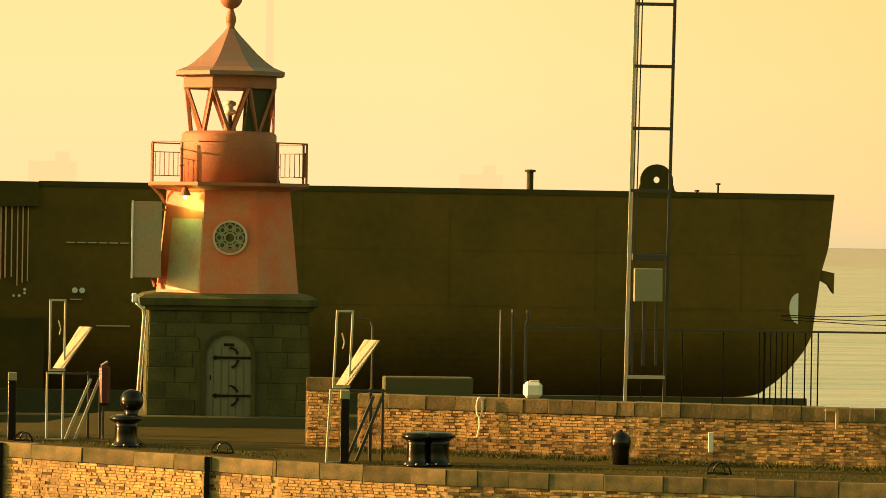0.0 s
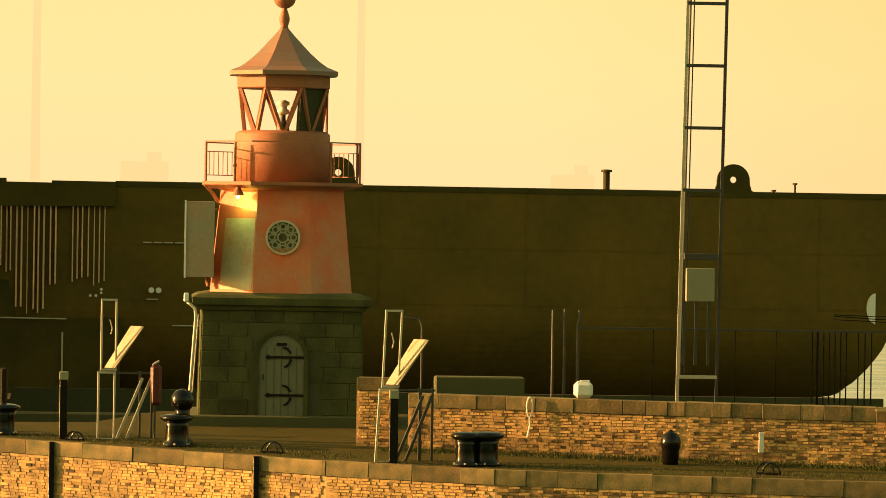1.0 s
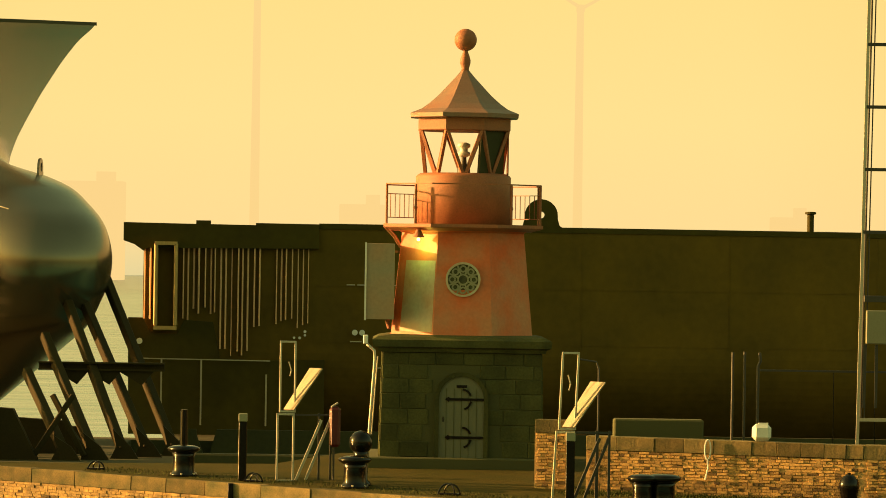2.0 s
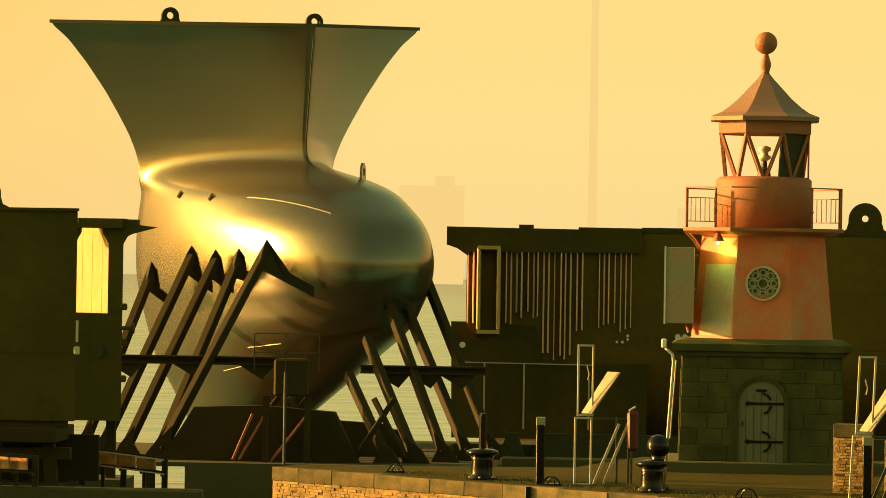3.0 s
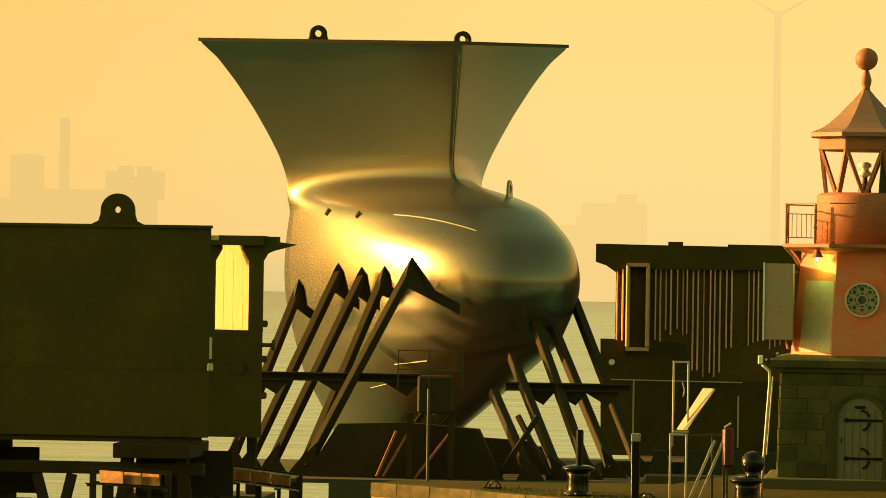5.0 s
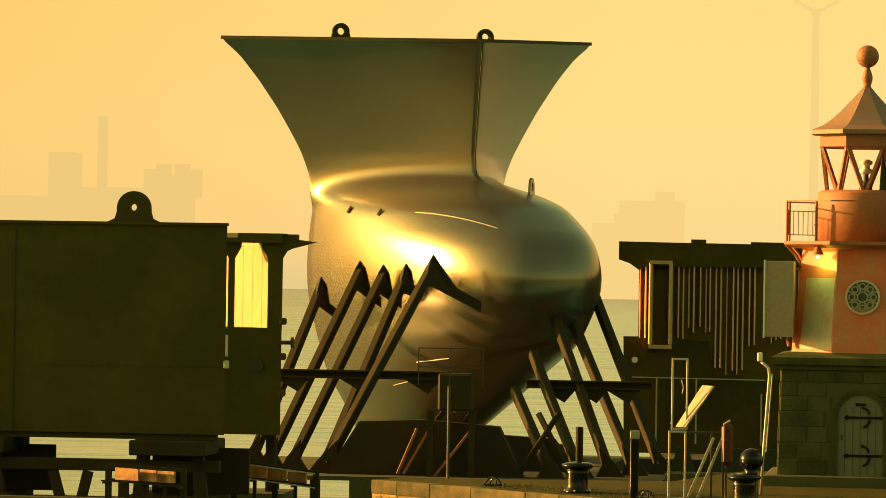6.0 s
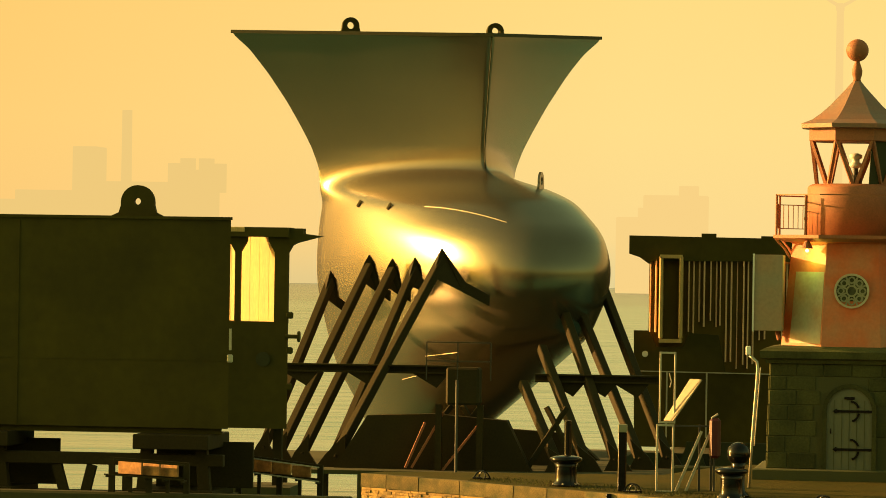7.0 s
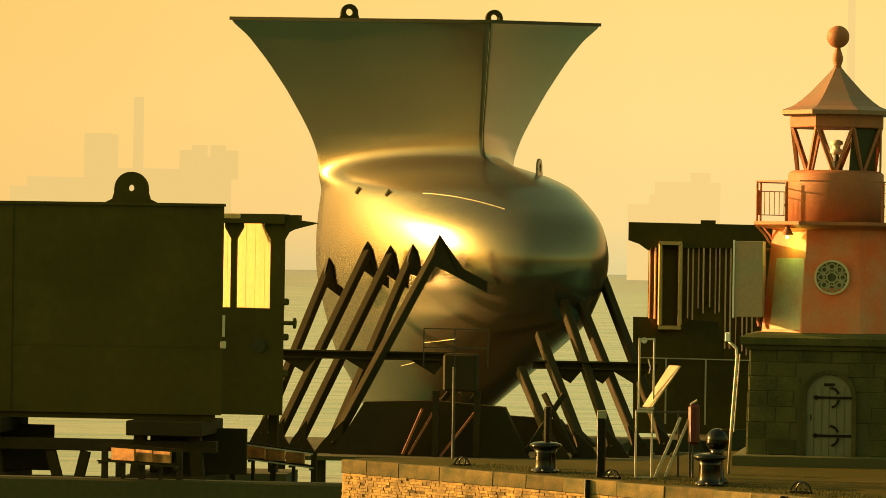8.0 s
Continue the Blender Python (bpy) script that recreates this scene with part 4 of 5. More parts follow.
for z in (7.55, 6.0, 4.4):
    bm = bm_new()
    box(bm, (2.95, -0.7, z), (0.3, 0.25, 0.3), bevel=0.06)
    part("bracket", bm, HULL, fe)
bm = bm_new()
rod(bm, (1.8, -0.86, 5.6), (1.8, -0.80, 5.6), 0.32, 20)
part("port_cover", bm, HULL_GREY, fe)

# trestles below the block
for x, wide in ((-58.0, 4.0), (-48.0, 4.0), (-39.6, 4.2), (-30.6, 3.2)):
    tr = near_thing("trestle", (x, 76.0, -5.0), "dark steel trestle carrying the hull block", "trestle", "trestles under the hull block")
    bm = bm_new()
    box(bm, (0, 0, 2.3), (wide, 5.0, 0.62), bevel=0.04)
    part("head_beam", bm, SHORE, tr)
    for s in (-1, 1):
        bm = bm_new()
        beam(bm, (s * wide * 0.42, -1.5, 0), (s * wide * 0.36, -1.5, 2.0), 0.5, 0.5, 0.02)
        part("leg", bm, SHORE, tr)
    bm = bm_new()
    box(bm, (0, 0, 0.15), (wide + 0.4, 5.0, 0.3), bevel=0.02)
    part("foot_beam", bm, SHORE, tr)
    if wide != 4.0:
        bm = bm_new()
        box(bm, (0.8, 1.2, 1.25), (wide * 1.3, 0.2, 1.95), bevel=0.02)
        part("web_plate", bm, SHORE, tr)
lb = near_thing("long_bearer", (-45, 74.5, -3.75), "long dark steel bearer below the hull block", "beam")
bm = bm_new()
box(bm, (0, 0, 0.28), (33, 0.5, 0.5), bevel=0.03)
part("flange_beam", bm, SHORE, lb)
for x, lean in ((9.4, 0.35), (10.9, -0.3), (12.4, 0.0), (6.5, 0.2), (3.5, -0.2), (-2, 0.2), (-8, 0.2)):
    bm = bm_new()
    beam(bm, (x, 0, 0.0), (x + lean, 0, -1.25), 0.35, 0.4)
    part("prop", bm, SHORE, lb)
for x0, x1, z0, z1, n, y0 in ((-29.1, -26.1, -2.55, -2.71, 3, 54.2), (-26.05, -22.6, -2.75, -3.15, 3, 64.0)):
    st = thing("timber_staging", (x0, y0, -8.0), "narrow staging with sunlit orange boards on thin steel posts", "staging", "timber stagings")
    slope = (z1 - z0) / (x1 - x0)
    for i in range(n):
        bm = bm_new()
        xc = (x1 - x0) * (0.30 + 0.72 * i / n)
        m = Matrix.Rotation(radians(-30), 4, "Z")
        box(bm, (xc, 0.1, 8 + z0 + slope * xc - 0.27), (1.15 - 0.12 * i, 0.09, 0.47 - 0.02 * i), m, bevel=0.012)
        part("board", bm, TIMBER, st)
    for dz, nm in ((0.0, "top_rail"), (-0.55, "bottom_rail")):
        bm = bm_new()
        beam(bm, (0, -0.36, 8 + z0 + dz), (x1 - x0, -0.36, 8 + z1 + dz), 0.05, 0.05)
        part(nm, bm, SHORE if y0 < 60 else STEEL, st)
        bm = bm_new()
        beam(bm, (0, 0.62, 8 + z0 + dz), (x1 - x0, 0.62, 8 + z1 + dz), 0.12, 0.10)
        part("rear_rail", bm, SHORE, st)
    for i in range(5):
        bm = bm_new()
        a = (x1 - x0) * (0.03 + 0.235 * i)
        beam(bm, (a, 0.62, 0), (a, 0.62, 8 + z0 + slope * a), 0.12 if i % 2 else 0.22, 0.2)
        part("post", bm, SHORE, st)
        bm = bm_new()
        beam(bm, (a, -0.36, 8 + z0 + slope * a - 0.62), (a, 0.62, 8 + z0 + slope * a - 0.62), 0.08, 0.08)
        part("cross_bearer", bm, SHORE, st)
# long hull section behind the lighthouse
LX, LY = -16.3, 135.0
ls = thing("stern_hull_section", (LX, LY, -5.0), "long dark olive-brown hull section with rounded end on the barge", "ship section", "ship sections on the barge")
bm = bm_new()
side = [(0.9, 0.0), (48.0, 0.0), (50.8, 0.25), (52.0, 1.05), (52.75, 1.9), (53.5, 3.0), (53.88, 3.9), (54.0, 5.0), (54.3, 7.3), (54.72, 8.8), (55.0, 11.62), (10.6, 11.68), (0.9, 11.66)]
ends = side[1:11]
rings = []
for i in range(31):
    z = 11.65 * i / 30
    x1 = float(np.interp(z, [q[1] for q in ends], [q[0] for q in ends]))
    tuck = 3.2 * max(0.0, 1 - z / 5.0) ** 2.2
    rings.append([bm.verts.new(c) for c in ((0.9, tuck, z), (x1, tuck, z), (x1 + 1.0, 9.0 - tuck, z), (0.9, 9.0 - tuck, z))])
for a, b in zip(rings, rings[1:]):
    for i in range(4):
        bm.faces.new((a[i], a[(i + 1) % 4], b[(i + 1) % 4], b[i]))
bm.faces.new(rings[0]), bm.faces.new(rings[-1])
part("shell", bm, HULL_BROWN, ls)
bm = bm_new()
beam(bm, (10.6, 0.02, 11.70), (55.0, 0.02, 11.66), 0.16, 0.3)
part("top_flange", bm, HULL, ls)
bm = bm_new()
plate(bm, [(53.0, 7.7), (54.4, 7.55), (55.1, 7.4), (55.08, 6.25), (54.75, 6.75), (54.3, 7.0), (53.0, 6.8)], 0.6, Matrix.Translation((0, 0.4, 0)))
part("knee_bracket", bm, HULL_BROWN, ls)
# white plate on the shell imitates bright water showing through an opening
bm = bm_new()
plate(bm, [(53.05, 4.5)] + [(53.05 - 0.5 * math.sin(a), 5.4 + 0.85 * math.cos(a)) for a in [0.3 * i for i in range(11)]], 0.05, Matrix.Translation((0, -0.03, 0)))
part("opening_plate", bm, WHITE, ls, "white plate standing in for bright water in an opening")
lug(ls, 44.98, 0.3, 11.6, 0.92, 0, thick=0.3, wing=1.75, hole=0.2)
lug(ls, 22.9, 0.3, 11.65, 0.92, 0, thick=0.3, wing=1.6, hole=0.2)
bm = bm_new()
lathe(bm, [(0.19, 11.6), (0.19, 12.78), (0.31, 12.80), (0.31, 12.92), (0.1, 12.94)], 14, 0, (37.89, 0.5))
part("vent_pipe", bm, HULL, ls)
for x, h in ((48.49, 0.55), (47.3, 0.15)):
    bm = bm_new()
    lathe(bm, [(0.06, 11.6), (0.06, 11.7 + h), (0.14, 11.7 + h), (0.14, 11.8 + h)], 10, 0, (x, 0.5))
    part("deck_fitting", bm, HULL, ls)
for i in range(5):
    bm = bm_new()
    box(bm, (17 + i * 8.2, -0.006, 8.3), (0.05, 0.03, 6.5))
    part("weld_seam", bm, HULL_BROWN, ls)
for z in (5.3, 8.4):
    bm = bm_new()
    box(bm, (32.0, -0.006, z), (43.0, 0.03, 0.05))
    part("strake_seam", bm, HULL_BROWN, ls)
# stiffened end: overhanging deck edge, vertical stiffeners and door trunk in sunlit tones
bm = bm_new()
plate(bm, [(-0.2, 10.75), (0.4, 10.55), (0.9, 10.2), (1.1, 10.35), (10.6, 10.45), (10.6, 11.80), (7.1, 11.82), (7.1, 11.70), (4.6, 11.72), (4.6, 11.92), (3.8, 11.92), (3.8, 11.72), (-0.2, 11.76)], 0.5, Matrix.Translation((0, -0.22, 0)))
part("deck_edge", bm, HULL, ls)
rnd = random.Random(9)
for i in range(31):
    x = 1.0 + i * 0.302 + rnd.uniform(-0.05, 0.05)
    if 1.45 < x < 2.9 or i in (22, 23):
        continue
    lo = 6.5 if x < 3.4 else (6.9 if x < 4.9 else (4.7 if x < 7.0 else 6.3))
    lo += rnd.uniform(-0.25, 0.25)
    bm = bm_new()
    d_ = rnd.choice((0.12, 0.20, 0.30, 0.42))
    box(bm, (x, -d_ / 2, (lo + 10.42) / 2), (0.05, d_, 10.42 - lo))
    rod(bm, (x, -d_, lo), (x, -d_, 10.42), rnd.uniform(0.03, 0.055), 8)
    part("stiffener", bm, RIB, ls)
for x in (1.62, 2.72):
    bm = bm_new()
    box(bm, (x, -0.45, 8.35), (0.2, 0.9, 4.6), bevel=0.07)
    part("trunk_side", bm, SUNLIT_PLATE, ls)
for z in (5.95, 10.62):
    bm = bm_new()
    box(bm, (2.17, -0.45, z), (1.24, 0.9, 0.2))
    part("trunk_end", bm, SUNLIT_PLATE, ls)
bm = bm_new()
plate(bm, [(0.2, 0.05), (11.0, 0.05), (11.0, 4.3), (7.2, 4.2), (5.2, 4.3), (4.8, 6.3), (3.2, 6.4), (2.8, 5.6), (1.4, 5.6), (0.9, 6.5), (0.1, 6.5)], 0.16, Matrix.Translation((0, -0.1, 0)))
part("bilge_plating", bm, HULL, ls)
for x, z, r in ((0.75, 5.2, 0.17), (12.66, 5.84, 0.16), (13.06, 5.84, 0.16), (9.9, 5.85, 0.08), (9.9, 5.65, 0.07), (9.61, 5.5, 0.08), (9.3, 5.5, 0.07)):
    bm = bm_new()
    rod(bm, (x, -0.24, z), (x, -0.1, z), r, 14)
    part("scupper_cap", bm, WHITE, ls, "small pale round cap")
bm = bm_new()
beam(bm, (0.4, -0.4, 4.25), (8.0, -0.4, 4.2), 0.06, 0.06)
part("hand_rail", bm, STEEL, ls)
for x in (2.0, 4.2, 7.8):
    bm = bm_new()
    beam(bm, (x, -0.4, 0.6), (x, -0.4, 4.25 - (0.8 if x > 7 else 0)), 0.09, 0.09)
    part("rail_post", bm, STEEL, ls)
for x0, x1, z, n in ((12.16, 15.7, 8.48, 6), (13.85, 16.2, 3.9, 1), (12.4, 13.2, 5.34, 1)):
    for i in range(n):
        bm = bm_new()
        a, b = x0 + (x1 - x0) * i / n, x0 + (x1 - x0) * (i + 0.8) / n
        beam(bm, (a, -0.1, z), (b, -0.1, z), 0.06, 0.06)
        part("rail_bar", bm, STEEL, ls)
# ---- things on the mole ----
def gate_frame(loc, lean, label):
    """Ladder-head gate: lower frame, upper frame, sloping sign plate and raking braces."""
    g = mole_thing("ladder_gate", loc, label, "gate", "gates at the quay ladders", rz=8)
    def ring(name, x0, x1, z0, z1, w, shear):
        for p, q in (((x0, z0), (x0 + shear, z1)), ((x1, z0), (x1 + shear, z1)), ((x0 + shear, z1), (x1 + shear, z1)), ((x0, z0), (x1, z0))):
            bm = bm_new()
            d = w / 2 if p[1] == q[1] else 0
            beam(bm, (p[0] - d, 0, p[1]), (q[0] + d, 0, q[1]), w, w, 0.004)
            part(name, bm, STEEL, g)
    ring("lower_frame_bar", -0.17, 0.17, 0.0, 1.40, 0.042, lean)
    ring("upper_frame_bar", -0.12 + lean, 0.19 + lean, 1.46, 2.93, 0.04, lean * 0.8)
    bm = bm_new()
    pl = [(-0.03 + lean, 1.50), (0.15 + lean, 1.50), (0.74 + lean, 2.38), (0.52 + lean, 2.38)]
    front = [bm.verts.new((x, 0.12 - ((x - lean) - (z - 1.5) * 0.64) * 1.6, z)) for x, z in pl]
    back = [bm.verts.new((v.co.x + 0.02, v.co.y + 0.012, v.co.z - 0.012)) for v in front]
    bm.faces.new(front), bm.faces.new(back)
    for i in range(4):
        bm.faces.new((front[i], front[(i + 1) % 4], back[(i + 1) % 4], back[i]))
    part("sign_plate", bm, PLATE, g, "pale sloping plate with dust streaks")
    for x0, x1, y in ((0.25, 0.78, 0.15), (0.47, 0.98, 0.25)):
        bm = bm_new()
        beam(bm, (x0, y, 0), (x1, y, 1.28), 0.055, 0.055)
        part("raking_brace", bm, STEEL_DARK if lean else STEEL, g)
    for x in (0.75, 1.0):
        bm = bm_new()
        beam(bm, (x, 0.3, 0), (x, 0.3, 1.42), 0.045, 0.045)
        part("rear_post", bm, STEEL_DARK, g)
    bm = bm_new()
    beam(bm, (0.1, 0.3, 1.38), (1.05, 0.3, 1.38), 0.04, 0.04)
    part("rear_rail", bm, STEEL_DARK, g)
    bm = bm_new()
    tube(bm, [(0.1 + lean, 0.2, 2.2), (0.13 + lean, 0.2, 2.32), (0.08 + lean, 0.2, 2.5)], 0.012, 6)
    part("chain_hook", bm, STEEL, g)
    return g


gate_frame((-3.95, -10.6, 0), 0.0, "galvanised ladder gate with a pale sloping plate")
gate_frame((1.50, -18.0, 0), 0.07, "leaning galvanised ladder gate with a pale sloping plate")
bm = bm_new()
g2 = mole_thing("bent_rail", (2.0, -17.2, 0), "thin dark bent rail beside the ladder gate", "rail")
tube(bm, [(0.25, 0, 0), (0.25, 0, 2.6), (0.2, 0, 2.75), (-0.15, 0, 2.8)], 0.02, 8)
part("tube", bm, STEEL_DARK, g2)


def marker_post(loc):
    p = mole_thing("marker_post", loc, "black timber post with a white painted cap", "post", "marker posts on the quay")
    bm = bm_new()
    box(bm, (0, 0, 0.62), (0.17, 0.17, 1.24), bevel=0.012)
    part("shaft", bm, BLACK, p)
    bm = bm_new()
    box(bm, (0, 0, 1.325), (0.185, 0.185, 0.17), bevel=0.012)
    part("cap", bm, GREY_BOX, p, "dull white painted cap")
    return p


marker_post((-4.84, -10.75, 0)), marker_post((1.66, -18.3, 0))


def mushroom_bollard(loc, s=1.0, group="mushroom bollards on the quay"):
    b = mole_thing("bollard", loc, "black cast-iron mooring bollard with a wide flat head", "bollard", group)
    bm = bm_new()
    lathe(bm, [(0.30 * s, 0.0), (0.30 * s, 0.03), (0.255 * s, 0.06), (0.235 * s, 0.13), (0.228 * s, 0.40), (0.255 * s, 0.50)], 28)
    part("body", bm, BLACK, b, smooth=True)
    bm = bm_new()
    lathe(bm, [(0.255 * s, 0.49), (0.33 * s, 0.535), (0.355 * s, 0.57), (0.34 * s, 0.605), (0.24 * s, 0.64), (0.1 * s, 0.655)], 24)
    part("head", bm, BLACK, b, smooth=True)
    for a in range(6):
        bm = bm_new()
        rod(bm, (0.28 * s * math.cos(a * 1.047 + 0.4), 0.28 * s * math.sin(a * 1.047 + 0.4), 0.03), (0.28 * s * math.cos(a * 1.047 + 0.4), 0.28 * s * math.sin(a * 1.047 + 0.4), 0.06), 0.025, 8)
        part("bolt", bm, STEEL, b)
    return b


mushroom_bollard((-2.48, -12.95, 0), 0.98)
mushroom_bollard((-6.14, -9.05, 0), 1.0)
mushroom_bollard((3.02, -18.95, 0), 0.84)
mushroom_bollard((3.42, -18.70, 0), 1.02)
bb = mole_thing("ball_bollard", (-2.36, -12.0, 0), "black iron bollard with a round ball head", "bollard")
bm = bm_new()
lathe(bm, [(0.24, 0), (0.22, 0.05), (0.15, 0.12), (0.13, 0.6), (0.16, 0.72)], 20)
part("stem", bm, BLACK, bb, smooth=True)
bm = bm_new()
bmesh.ops.create_uvsphere(bm, u_segments=24, v_segments=14, radius=0.245, matrix=Matrix.Translation((0, 0, 0.89)))
part("ball", bm, BLACK, bb, smooth=True)
rb = mole_thing("bollard", (7.13, -17.6, 0), "black round-topped iron bollard before the brick wall", "bollard")
bm = bm_new()
lathe(bm, [(0.16, 0), (0.165, 0.25), (0.19, 0.34), (0.205, 0.42), (0.18, 0.53), (0.11, 0.61), (0.05, 0.64)], 22)
part("body", bm, BLACK, rb, smooth=True)
bm = bm_new()
lathe(bm, [(0.035, 0.63), (0.035, 0.67), (0.02, 0.68)], 10)
part("knob", bm, BLACK, rb)
dp = mole_thing("steel_pile", (-6.2, -7.6, 0), "slim black steel pile behind a bollard", "pile")
bm = bm_new()
rod(bm, (0, 0, 0), (0, 0, 1.32), 0.085, 14), rod(bm, (0, 0, 1.32), (0, 0, 1.36), 0.075, 14)
part("shaft", bm, BLACK, dp)


def mooring_hoop(loc, rz, s=1.0):
    h = mole_thing("mooring_ring", loc, "rusty iron mooring ring lying on the quay edge", "mooring ring", "mooring rings", rz=rz)
    for dx, lean in ((0.0, 0.10), (0.13, -0.05)):
        bm = bm_new()
        pts = [(dx + s * 0.17 * math.cos(a), lean * math.sin(a), s * 0.22 * math.sin(a)) for a in [math.pi * i / 12 for i in range(13)]]
        tube(bm, pts, 0.018, 8)
        part("hoop", bm, BLACK, h)
    bm = bm_new()
    box(bm, (0.06, 0, 0.02), (0.4, 0.14, 0.04), bevel=0.01)
    part("base_plate", bm, BLACK, h)
    return h


mooring_hoop((-0.65, -15.2, 0), -20), mooring_hoop((-4.65, -11.2, 0), -20, 0.8), mooring_hoop((8.55, -20.6, 0), -20, 1.0), mooring_hoop((-8.2, -6.9, 0), -20, 0.8)
# red lifebuoy stand, lamp pole
lf = mole_thing("lifebuoy_stand", (-2.93, -10.0, 0), "dark red lifebuoy case on a thin post", "lifebuoy")
bm = bm_new()
rod(bm, (0, 0, 0), (0, 0, 1.6), 0.025)
part("post", bm, STEEL_DARK, lf)
bm = bm_new()
REDCASE = material("red_plastic", (0.075, 0.007, 0.005), 0.45, scale=3, bump=0.05)
box(bm, (0.02, -0.08, 1.13), (0.24, 0.18, 0.86), bevel=0.06)
part("case", bm, REDCASE, lf, "dark red plastic case")
bm = bm_new()
tube(bm, [(-0.02, -0.1, 1.45), (-0.05, -0.1, 1.56), (0.08, -0.1, 1.64)], 0.025, 8)
part("hook", bm, STEEL, lf)
lp = mole_thing("bent_lamp_pole", (-2.22, -8.0, 0), "slim bent steel pole with a small floodlight", "lamp post")
bm = bm_new()
tube(bm, [(0, 0, 0), (0.05, 0, 1.0), (0.15, 0, 2.55), (0.13, 0, 2.72), (0.04, 0, 2.80), (-0.03, 0, 2.86)], 0.032, 10)
part("pole", bm, STEEL, lp, smooth=True)
bm = bm_new()
tube(bm, [(0.10, 0.05, 0.9), (0.21, 0.05, 2.6)], 0.014, 8)
part("cable_pipe", bm, STEEL, lp)
bm = bm_new()
box(bm, (-0.06, 0, 2.96), (0.11, 0.14, 0.2), bevel=0.02)
part("floodlight", bm, WHITE, lp)
# white box and hook on the parapet
wb_ = mole_thing("white_canister", (5.71, -14.55, 1.15), "white plastic canister standing on the parapet coping", "canister")
bm = bm_new()
box(bm, (0, 0, 0.17), (0.38, 0.26, 0.34), bevel=0.075)
part("body", bm, WHITE, wb_)
bm = bm_new()
box(bm, (0.03, -0.02, 0.35), (0.2, 0.06, 0.03), bevel=0.01)
part("handle", bm, WHITE, wb_)
hk = mole_thing("wall_eyelet", (4.62, -14.56, 0.6), "pale rope loop hanging down the brick wall", "rope")
bm = bm_new()
pts = [(0.06 * math.sin(a), -0.09, 0.36 + 0.2 * math.cos(a)) for a in [2 * math.pi * i / 16 for i in range(17)]]
tube(bm, pts, 0.016, 6), tube(bm, [(0, -0.09, 0.16), (0.01, -0.09, -0.02), (-0.04, -0.09, -0.25)], 0.018, 6)
part("loop", bm, WHITE, hk)
sg = mole_thing("wall_plate", (9.05, -16.62, 0.4), "narrow pale plate fixed upright on the brick wall", "plate")
bm = bm_new()
box(bm, (0, -0.04, 0), (0.10, 0.04, 0.40), bevel=0.006)
part("plate", bm, WHITE, sg)
wh = mole_thing("wall_hook", (11.3, -17.42, 0.75), "rusty angled bracket on the coping", "bracket")
bm = bm_new()
beam(bm, (-0.12, -0.1, 0.36), (0.12, -0.1, 0.36), 0.05, 0.05), beam(bm, (0.12, -0.1, 0.36), (0.12, -0.1, -0.02), 0.05, 0.05)
part("bracket", bm, SUNLIT_PLATE, wh)
# lattice signal mast
ms = mole_thing("ladder_mast", (8.62, -10.0, 0), "tall slim steel ladder mast leaning slightly", "mast")
SH = 0.0118
# left rail in lighter steel: the sun on that side is put into the colour
for x, r, sh in ((-0.44, 0.04, SH), (0.40, 0.04, SH)):
    bm = bm_new()
    beam(bm, (x, 0, 0), (x + sh * 13, 0, 13), 0.065, 0.065)
    part("rail", bm, STEEL if x < 0 else STEEL_DARK, ms)
for x in (-0.28, -0.36):
    bm = bm_new()
    rod(bm, (x, 0.1, 1.4), (x + SH * 13, 0.1, 13), 0.014 if x > -0.3 else 0.022, 8)
    part("cable", bm, STEEL_DARK, ms)
# upper rungs in darker steel imitate their dark look against bright sky
for i in range(9):
    z = 1.45 + 1.33 * i
    if abs(z - 2.78) > 0.1 and abs(z - 4.1) > 0.1:
        bm = bm_new()
        beam(bm, (-0.44 + SH * z, 0, z), (0.40 + SH * z, 0, z), 0.07, 0.07)
        part("rung", bm, STEEL_DARK if i > 2 else STEEL, ms)
bm = bm_new()
box(bm, (0.02, -0.06, 3.42), (0.62, 0.14, 0.72), bevel=0.02)
part("switch_box", bm, GREY_BOX, ms, "pale grey switch box")
bm = bm_new()
box(bm, (0.02, -0.04, 4.02), (0.72, 0.2, 0.14), bevel=0.01)
part("bracket", bm, STEEL_DARK, ms)
for x in (-0.3, -0.05, 0.22):
    bm = bm_new()
    beam(bm, (x, 0, 1.7), (x, 0, 3.05), 0.06, 0.06)
    part("inner_bar", bm, STEEL_DARK, ms)
# fence behind the parapet
fn = mole_thing("railing", (5.7, -8.0, 0), "dark thin steel railing behind the parapet wall", "railing")
bm = bm_new()
beam(bm, (0.6, 0, 2.42), (14.0, 0, 2.42), 0.045, 0.045)
part("top_rail", bm, STEEL_DARK, fn)
for x, h in ((0, 2.8), (0.26, 2.82)):
    bm = bm_new()
    rod(bm, (x, 0, 0), (x, 0, h), 0.03, 10)
    part("post", bm, STEEL_DARK, fn)
bm = bm_new()
tube(bm, [(0.55, 0, 1.1), (0.55, 0, 2.5), (0.6, 0, 2.62), (0.58, 0, 2.8)], 0.035, 10)
part("post", bm, STEEL_DARK, fn)
for i in range(10):
    bm = bm_new()
    x = 5.7 + i * 0.125 + (0.02 * i if i > 6 else 0)
    beam(bm, (x, 0, 0), (x, 0, 2.4), 0.028, 0.028)
    part("bar", bm, BLACK, fn)
for i in range(5):
    bm = bm_new()
    x = 2.2 + i * 0.9
    beam(bm, (x, 0, 0), (x, 0, 2.4), 0.02, 0.02)
    part("bar", bm, BLACK, fn)
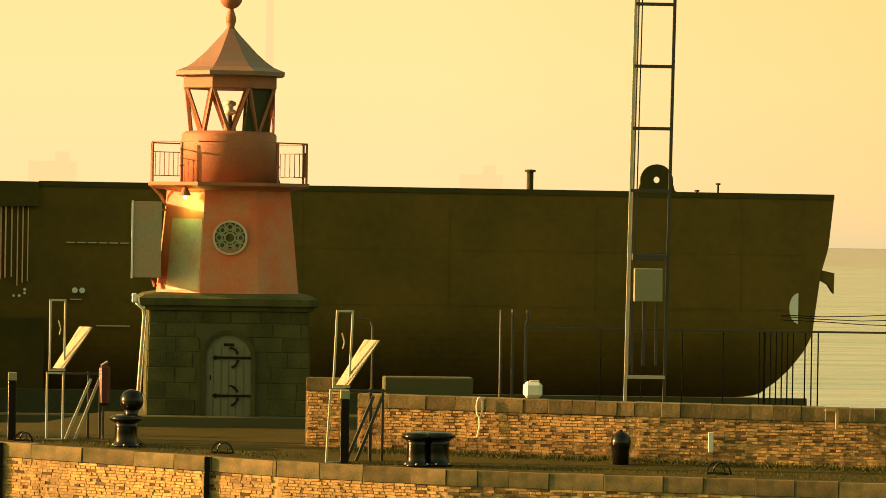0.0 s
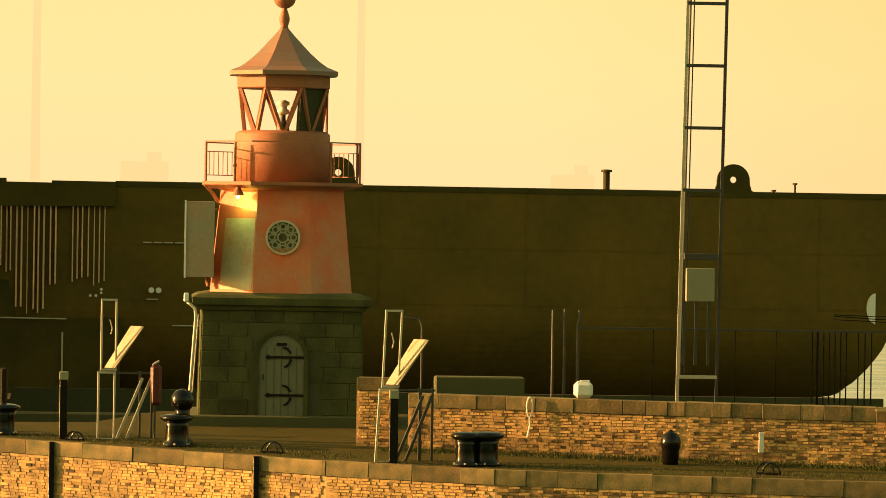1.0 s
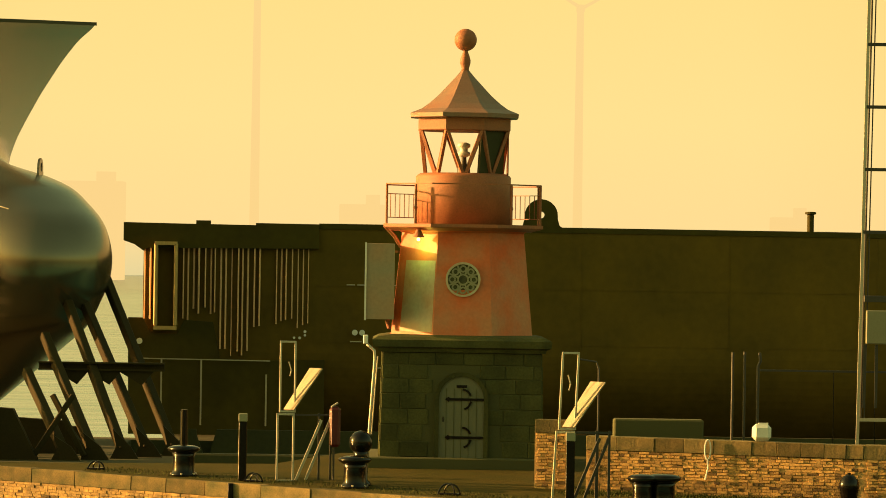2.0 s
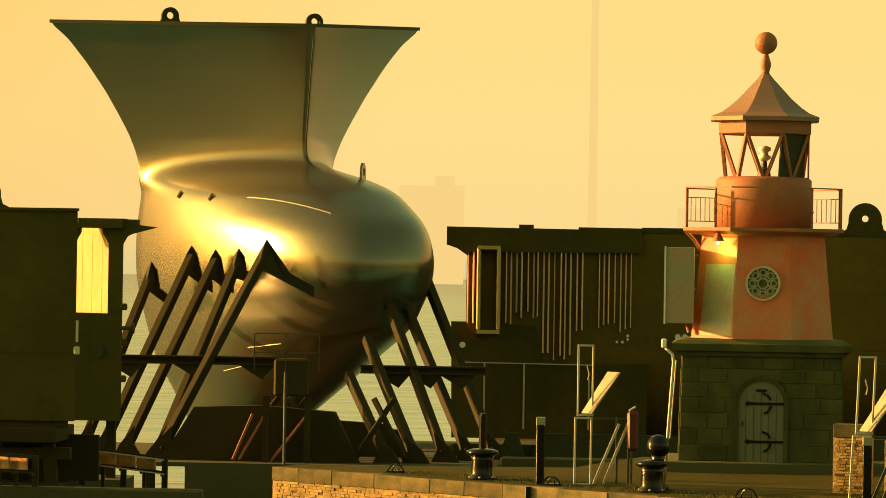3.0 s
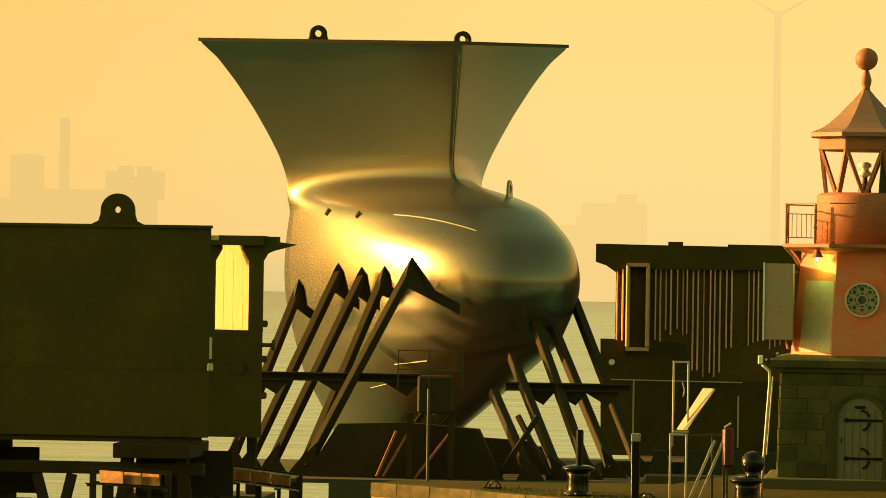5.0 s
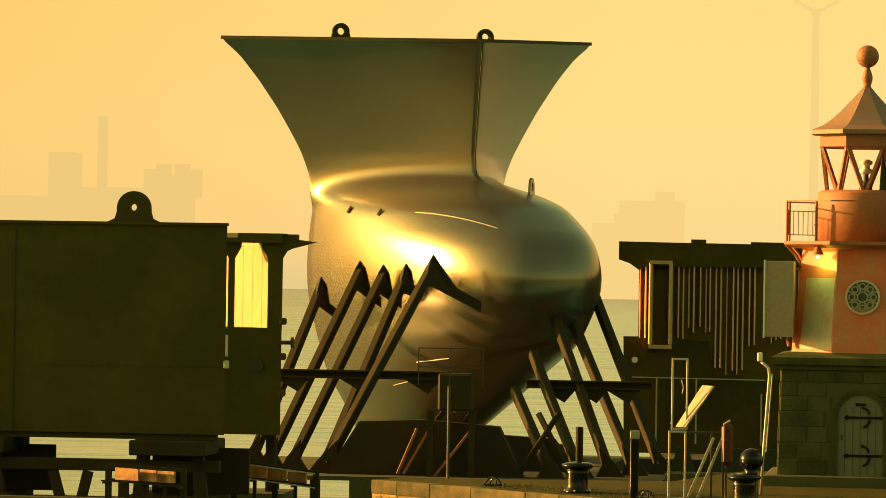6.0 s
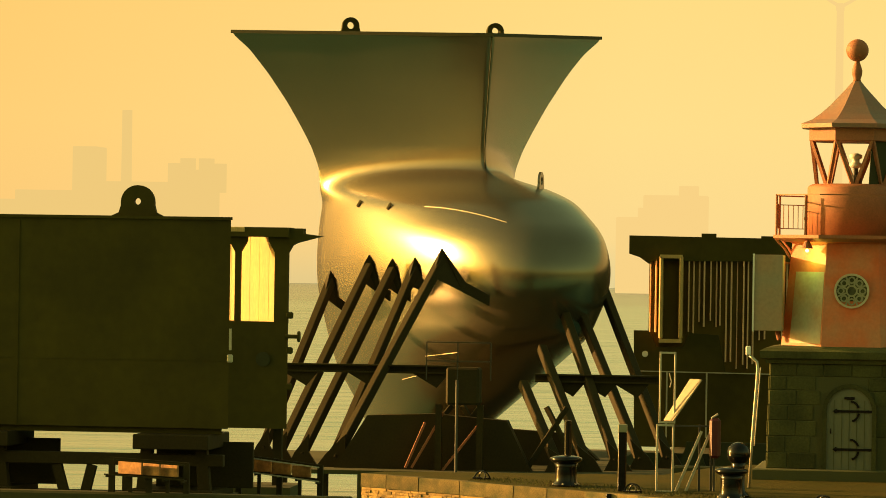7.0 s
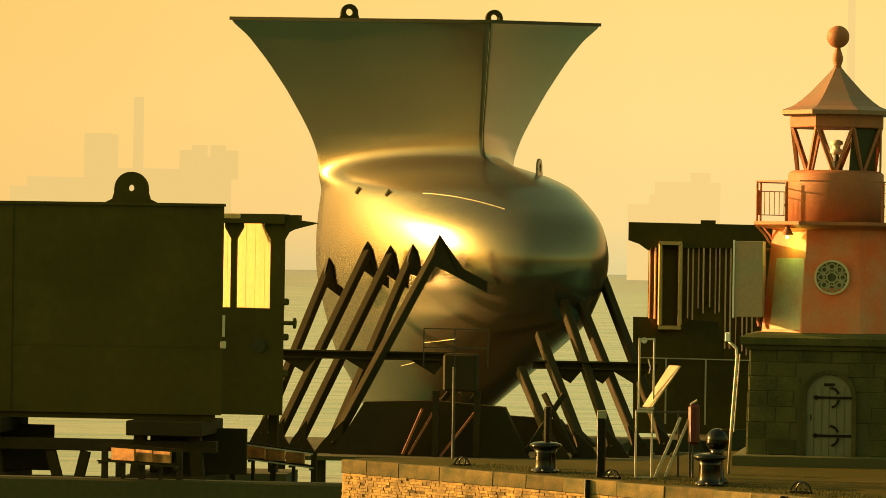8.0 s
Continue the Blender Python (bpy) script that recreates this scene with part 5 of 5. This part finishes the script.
for i, z in enumerate((2.62, 2.72, 2.80)):
    bm = bm_new()
    tube(bm, [(6.2 + s * 0.9, 0.2, z + 0.05 * math.cos(s * 1.1 + i)) for s in range(9)], 0.010, 6)
    part("wire", bm, BLACK, fn)
sl_ = mole_thing("stone_slab", (3.8, -10.0, 0), "low grey concrete block behind the parapet", "concrete block")
bm = bm_new()
box(bm, (0.15, 0, 0.70), (1.9, 0.6, 1.40), bevel=0.03)
part("block", bm, STONE_DARK, sl_)
# ladder slots in the quay face: black bars in place of their shade
for p in ((-5.05, -11.85), (-0.93, -16.38), (8.3, -21.66)):
    ld = mole_thing("quay_slot_bar", (p[0], p[1], -2.5), "black bar standing in for a dark slot in the quay face", "fender", "fender bars on the quay face")
    bm = bm_new()
    box(bm, (0, -0.02, 0.0), (0.11 if p[0] < 5 else 0.24, 0.22, 5.0), bevel=0.01)
    part("bar", bm, BLACK, ld)
# grass along the wall and over the coping
rnd = random.Random(21)
gv, gf = [], []
run = (par_m - par_a).normalized()
for i in range(9000):
    s, o = rnd.uniform(-0.3, 12.5), abs(rnd.gauss(0, 0.55))
    p = par_a + run * s + Vector((run.y, -run.x)) * (o + 0.03)
    h, w, a = rnd.uniform(0.03, 0.11) * (1.2 - min(o, 1) * 0.6), 0.008, rnd.uniform(0, 3.14)
    dx, dy, k = w * math.cos(a), w * math.sin(a), len(gv)
    lx, ly = rnd.uniform(-0.03, 0.03), rnd.uniform(-0.03, 0.03)
    p = lift(p.x, p.y)[0]
    gv += [(p.x - dx, p.y - dy, p.z), (p.x + dx, p.y + dy, p.z), (p.x + lx, p.y + ly, p.z + h)]
    gf.append((k, k + 1, k + 2))
for i in range(5000):
    t = rnd.random()
    a = QA.lerp(QB, rnd.uniform(0.2, 1)) if rnd.random() < 0.5 else QM.lerp(QC, rnd.uniform(-0.1, 0.4))
    p = a + Vector((0.5, 0.85)) * rnd.uniform(0.45, 2.2)
    h, w, an = rnd.uniform(0.015, 0.06), 0.008, rnd.uniform(0, 3.14)
    dx, dy, k = w * math.cos(an), w * math.sin(an), len(gv)
    p = lift(p.x, p.y)[0]
    gv += [(p.x - dx, p.y - dy, p.z), (p.x + dx, p.y + dy, p.z), (p.x + rnd.uniform(-0.02, 0.02), p.y, p.z + h)]
    gf.append((k, k + 1, k + 2))
me = bpy.data.meshes.new("grass")
me.from_pydata(gv, [], gf)
me.materials.append(GRASS)
tagged(new("grass", me), "thin short grass along the wall foot", "grass", "", "stuff")

# ---- coping stones and bricks ----
coping_row(quay_left, QA, QB, -0.30, 0.0, 0.62, 0.75, 31, 0.05)
coping_row(quay_mid, QB, QM, -0.30, 0.0, 0.62, 0.6, 35, 0.05)
coping_row(quay_right, QM, QM.lerp(QC, 0.55), -0.30, 0.0, 0.62, 0.6, 32, 0.05)
coping_row(parapet_far, par_m, par_m.lerp(par_b, 0.6), 0.87, 1.15, 0.56, 0.42, 36, 0.05)
coping_row(parapet, par_a, par_m, 0.87, 1.15, 0.56, 0.42, 33, 0.05)
coping_row(end_wall, side_a, side_a + Vector((0.75, -0.3)), 1.15, 1.42, 0.5, 0.8, 34, 0.05)
brick_face(quay_left, QA, QB, -0.30, 28, (9.0, 12.0), 41)
brick_face(quay_mid, QB, QM, -0.30, 16, (0.0, 4.0), 45, BRICK_WORN)
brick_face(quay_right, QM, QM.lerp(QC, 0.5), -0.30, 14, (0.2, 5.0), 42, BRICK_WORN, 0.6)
brick_face(parapet, par_a, par_m, 0.87, 15, (0.5, 6.0), 43, BRICK_WORN, 0.12)
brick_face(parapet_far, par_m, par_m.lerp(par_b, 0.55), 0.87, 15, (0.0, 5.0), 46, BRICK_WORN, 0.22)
brick_face(end_wall, side_a, side_a + Vector((0.75, -0.3)), 1.15, 19, (0.0, 0.8), 44, BRICK_WORN)
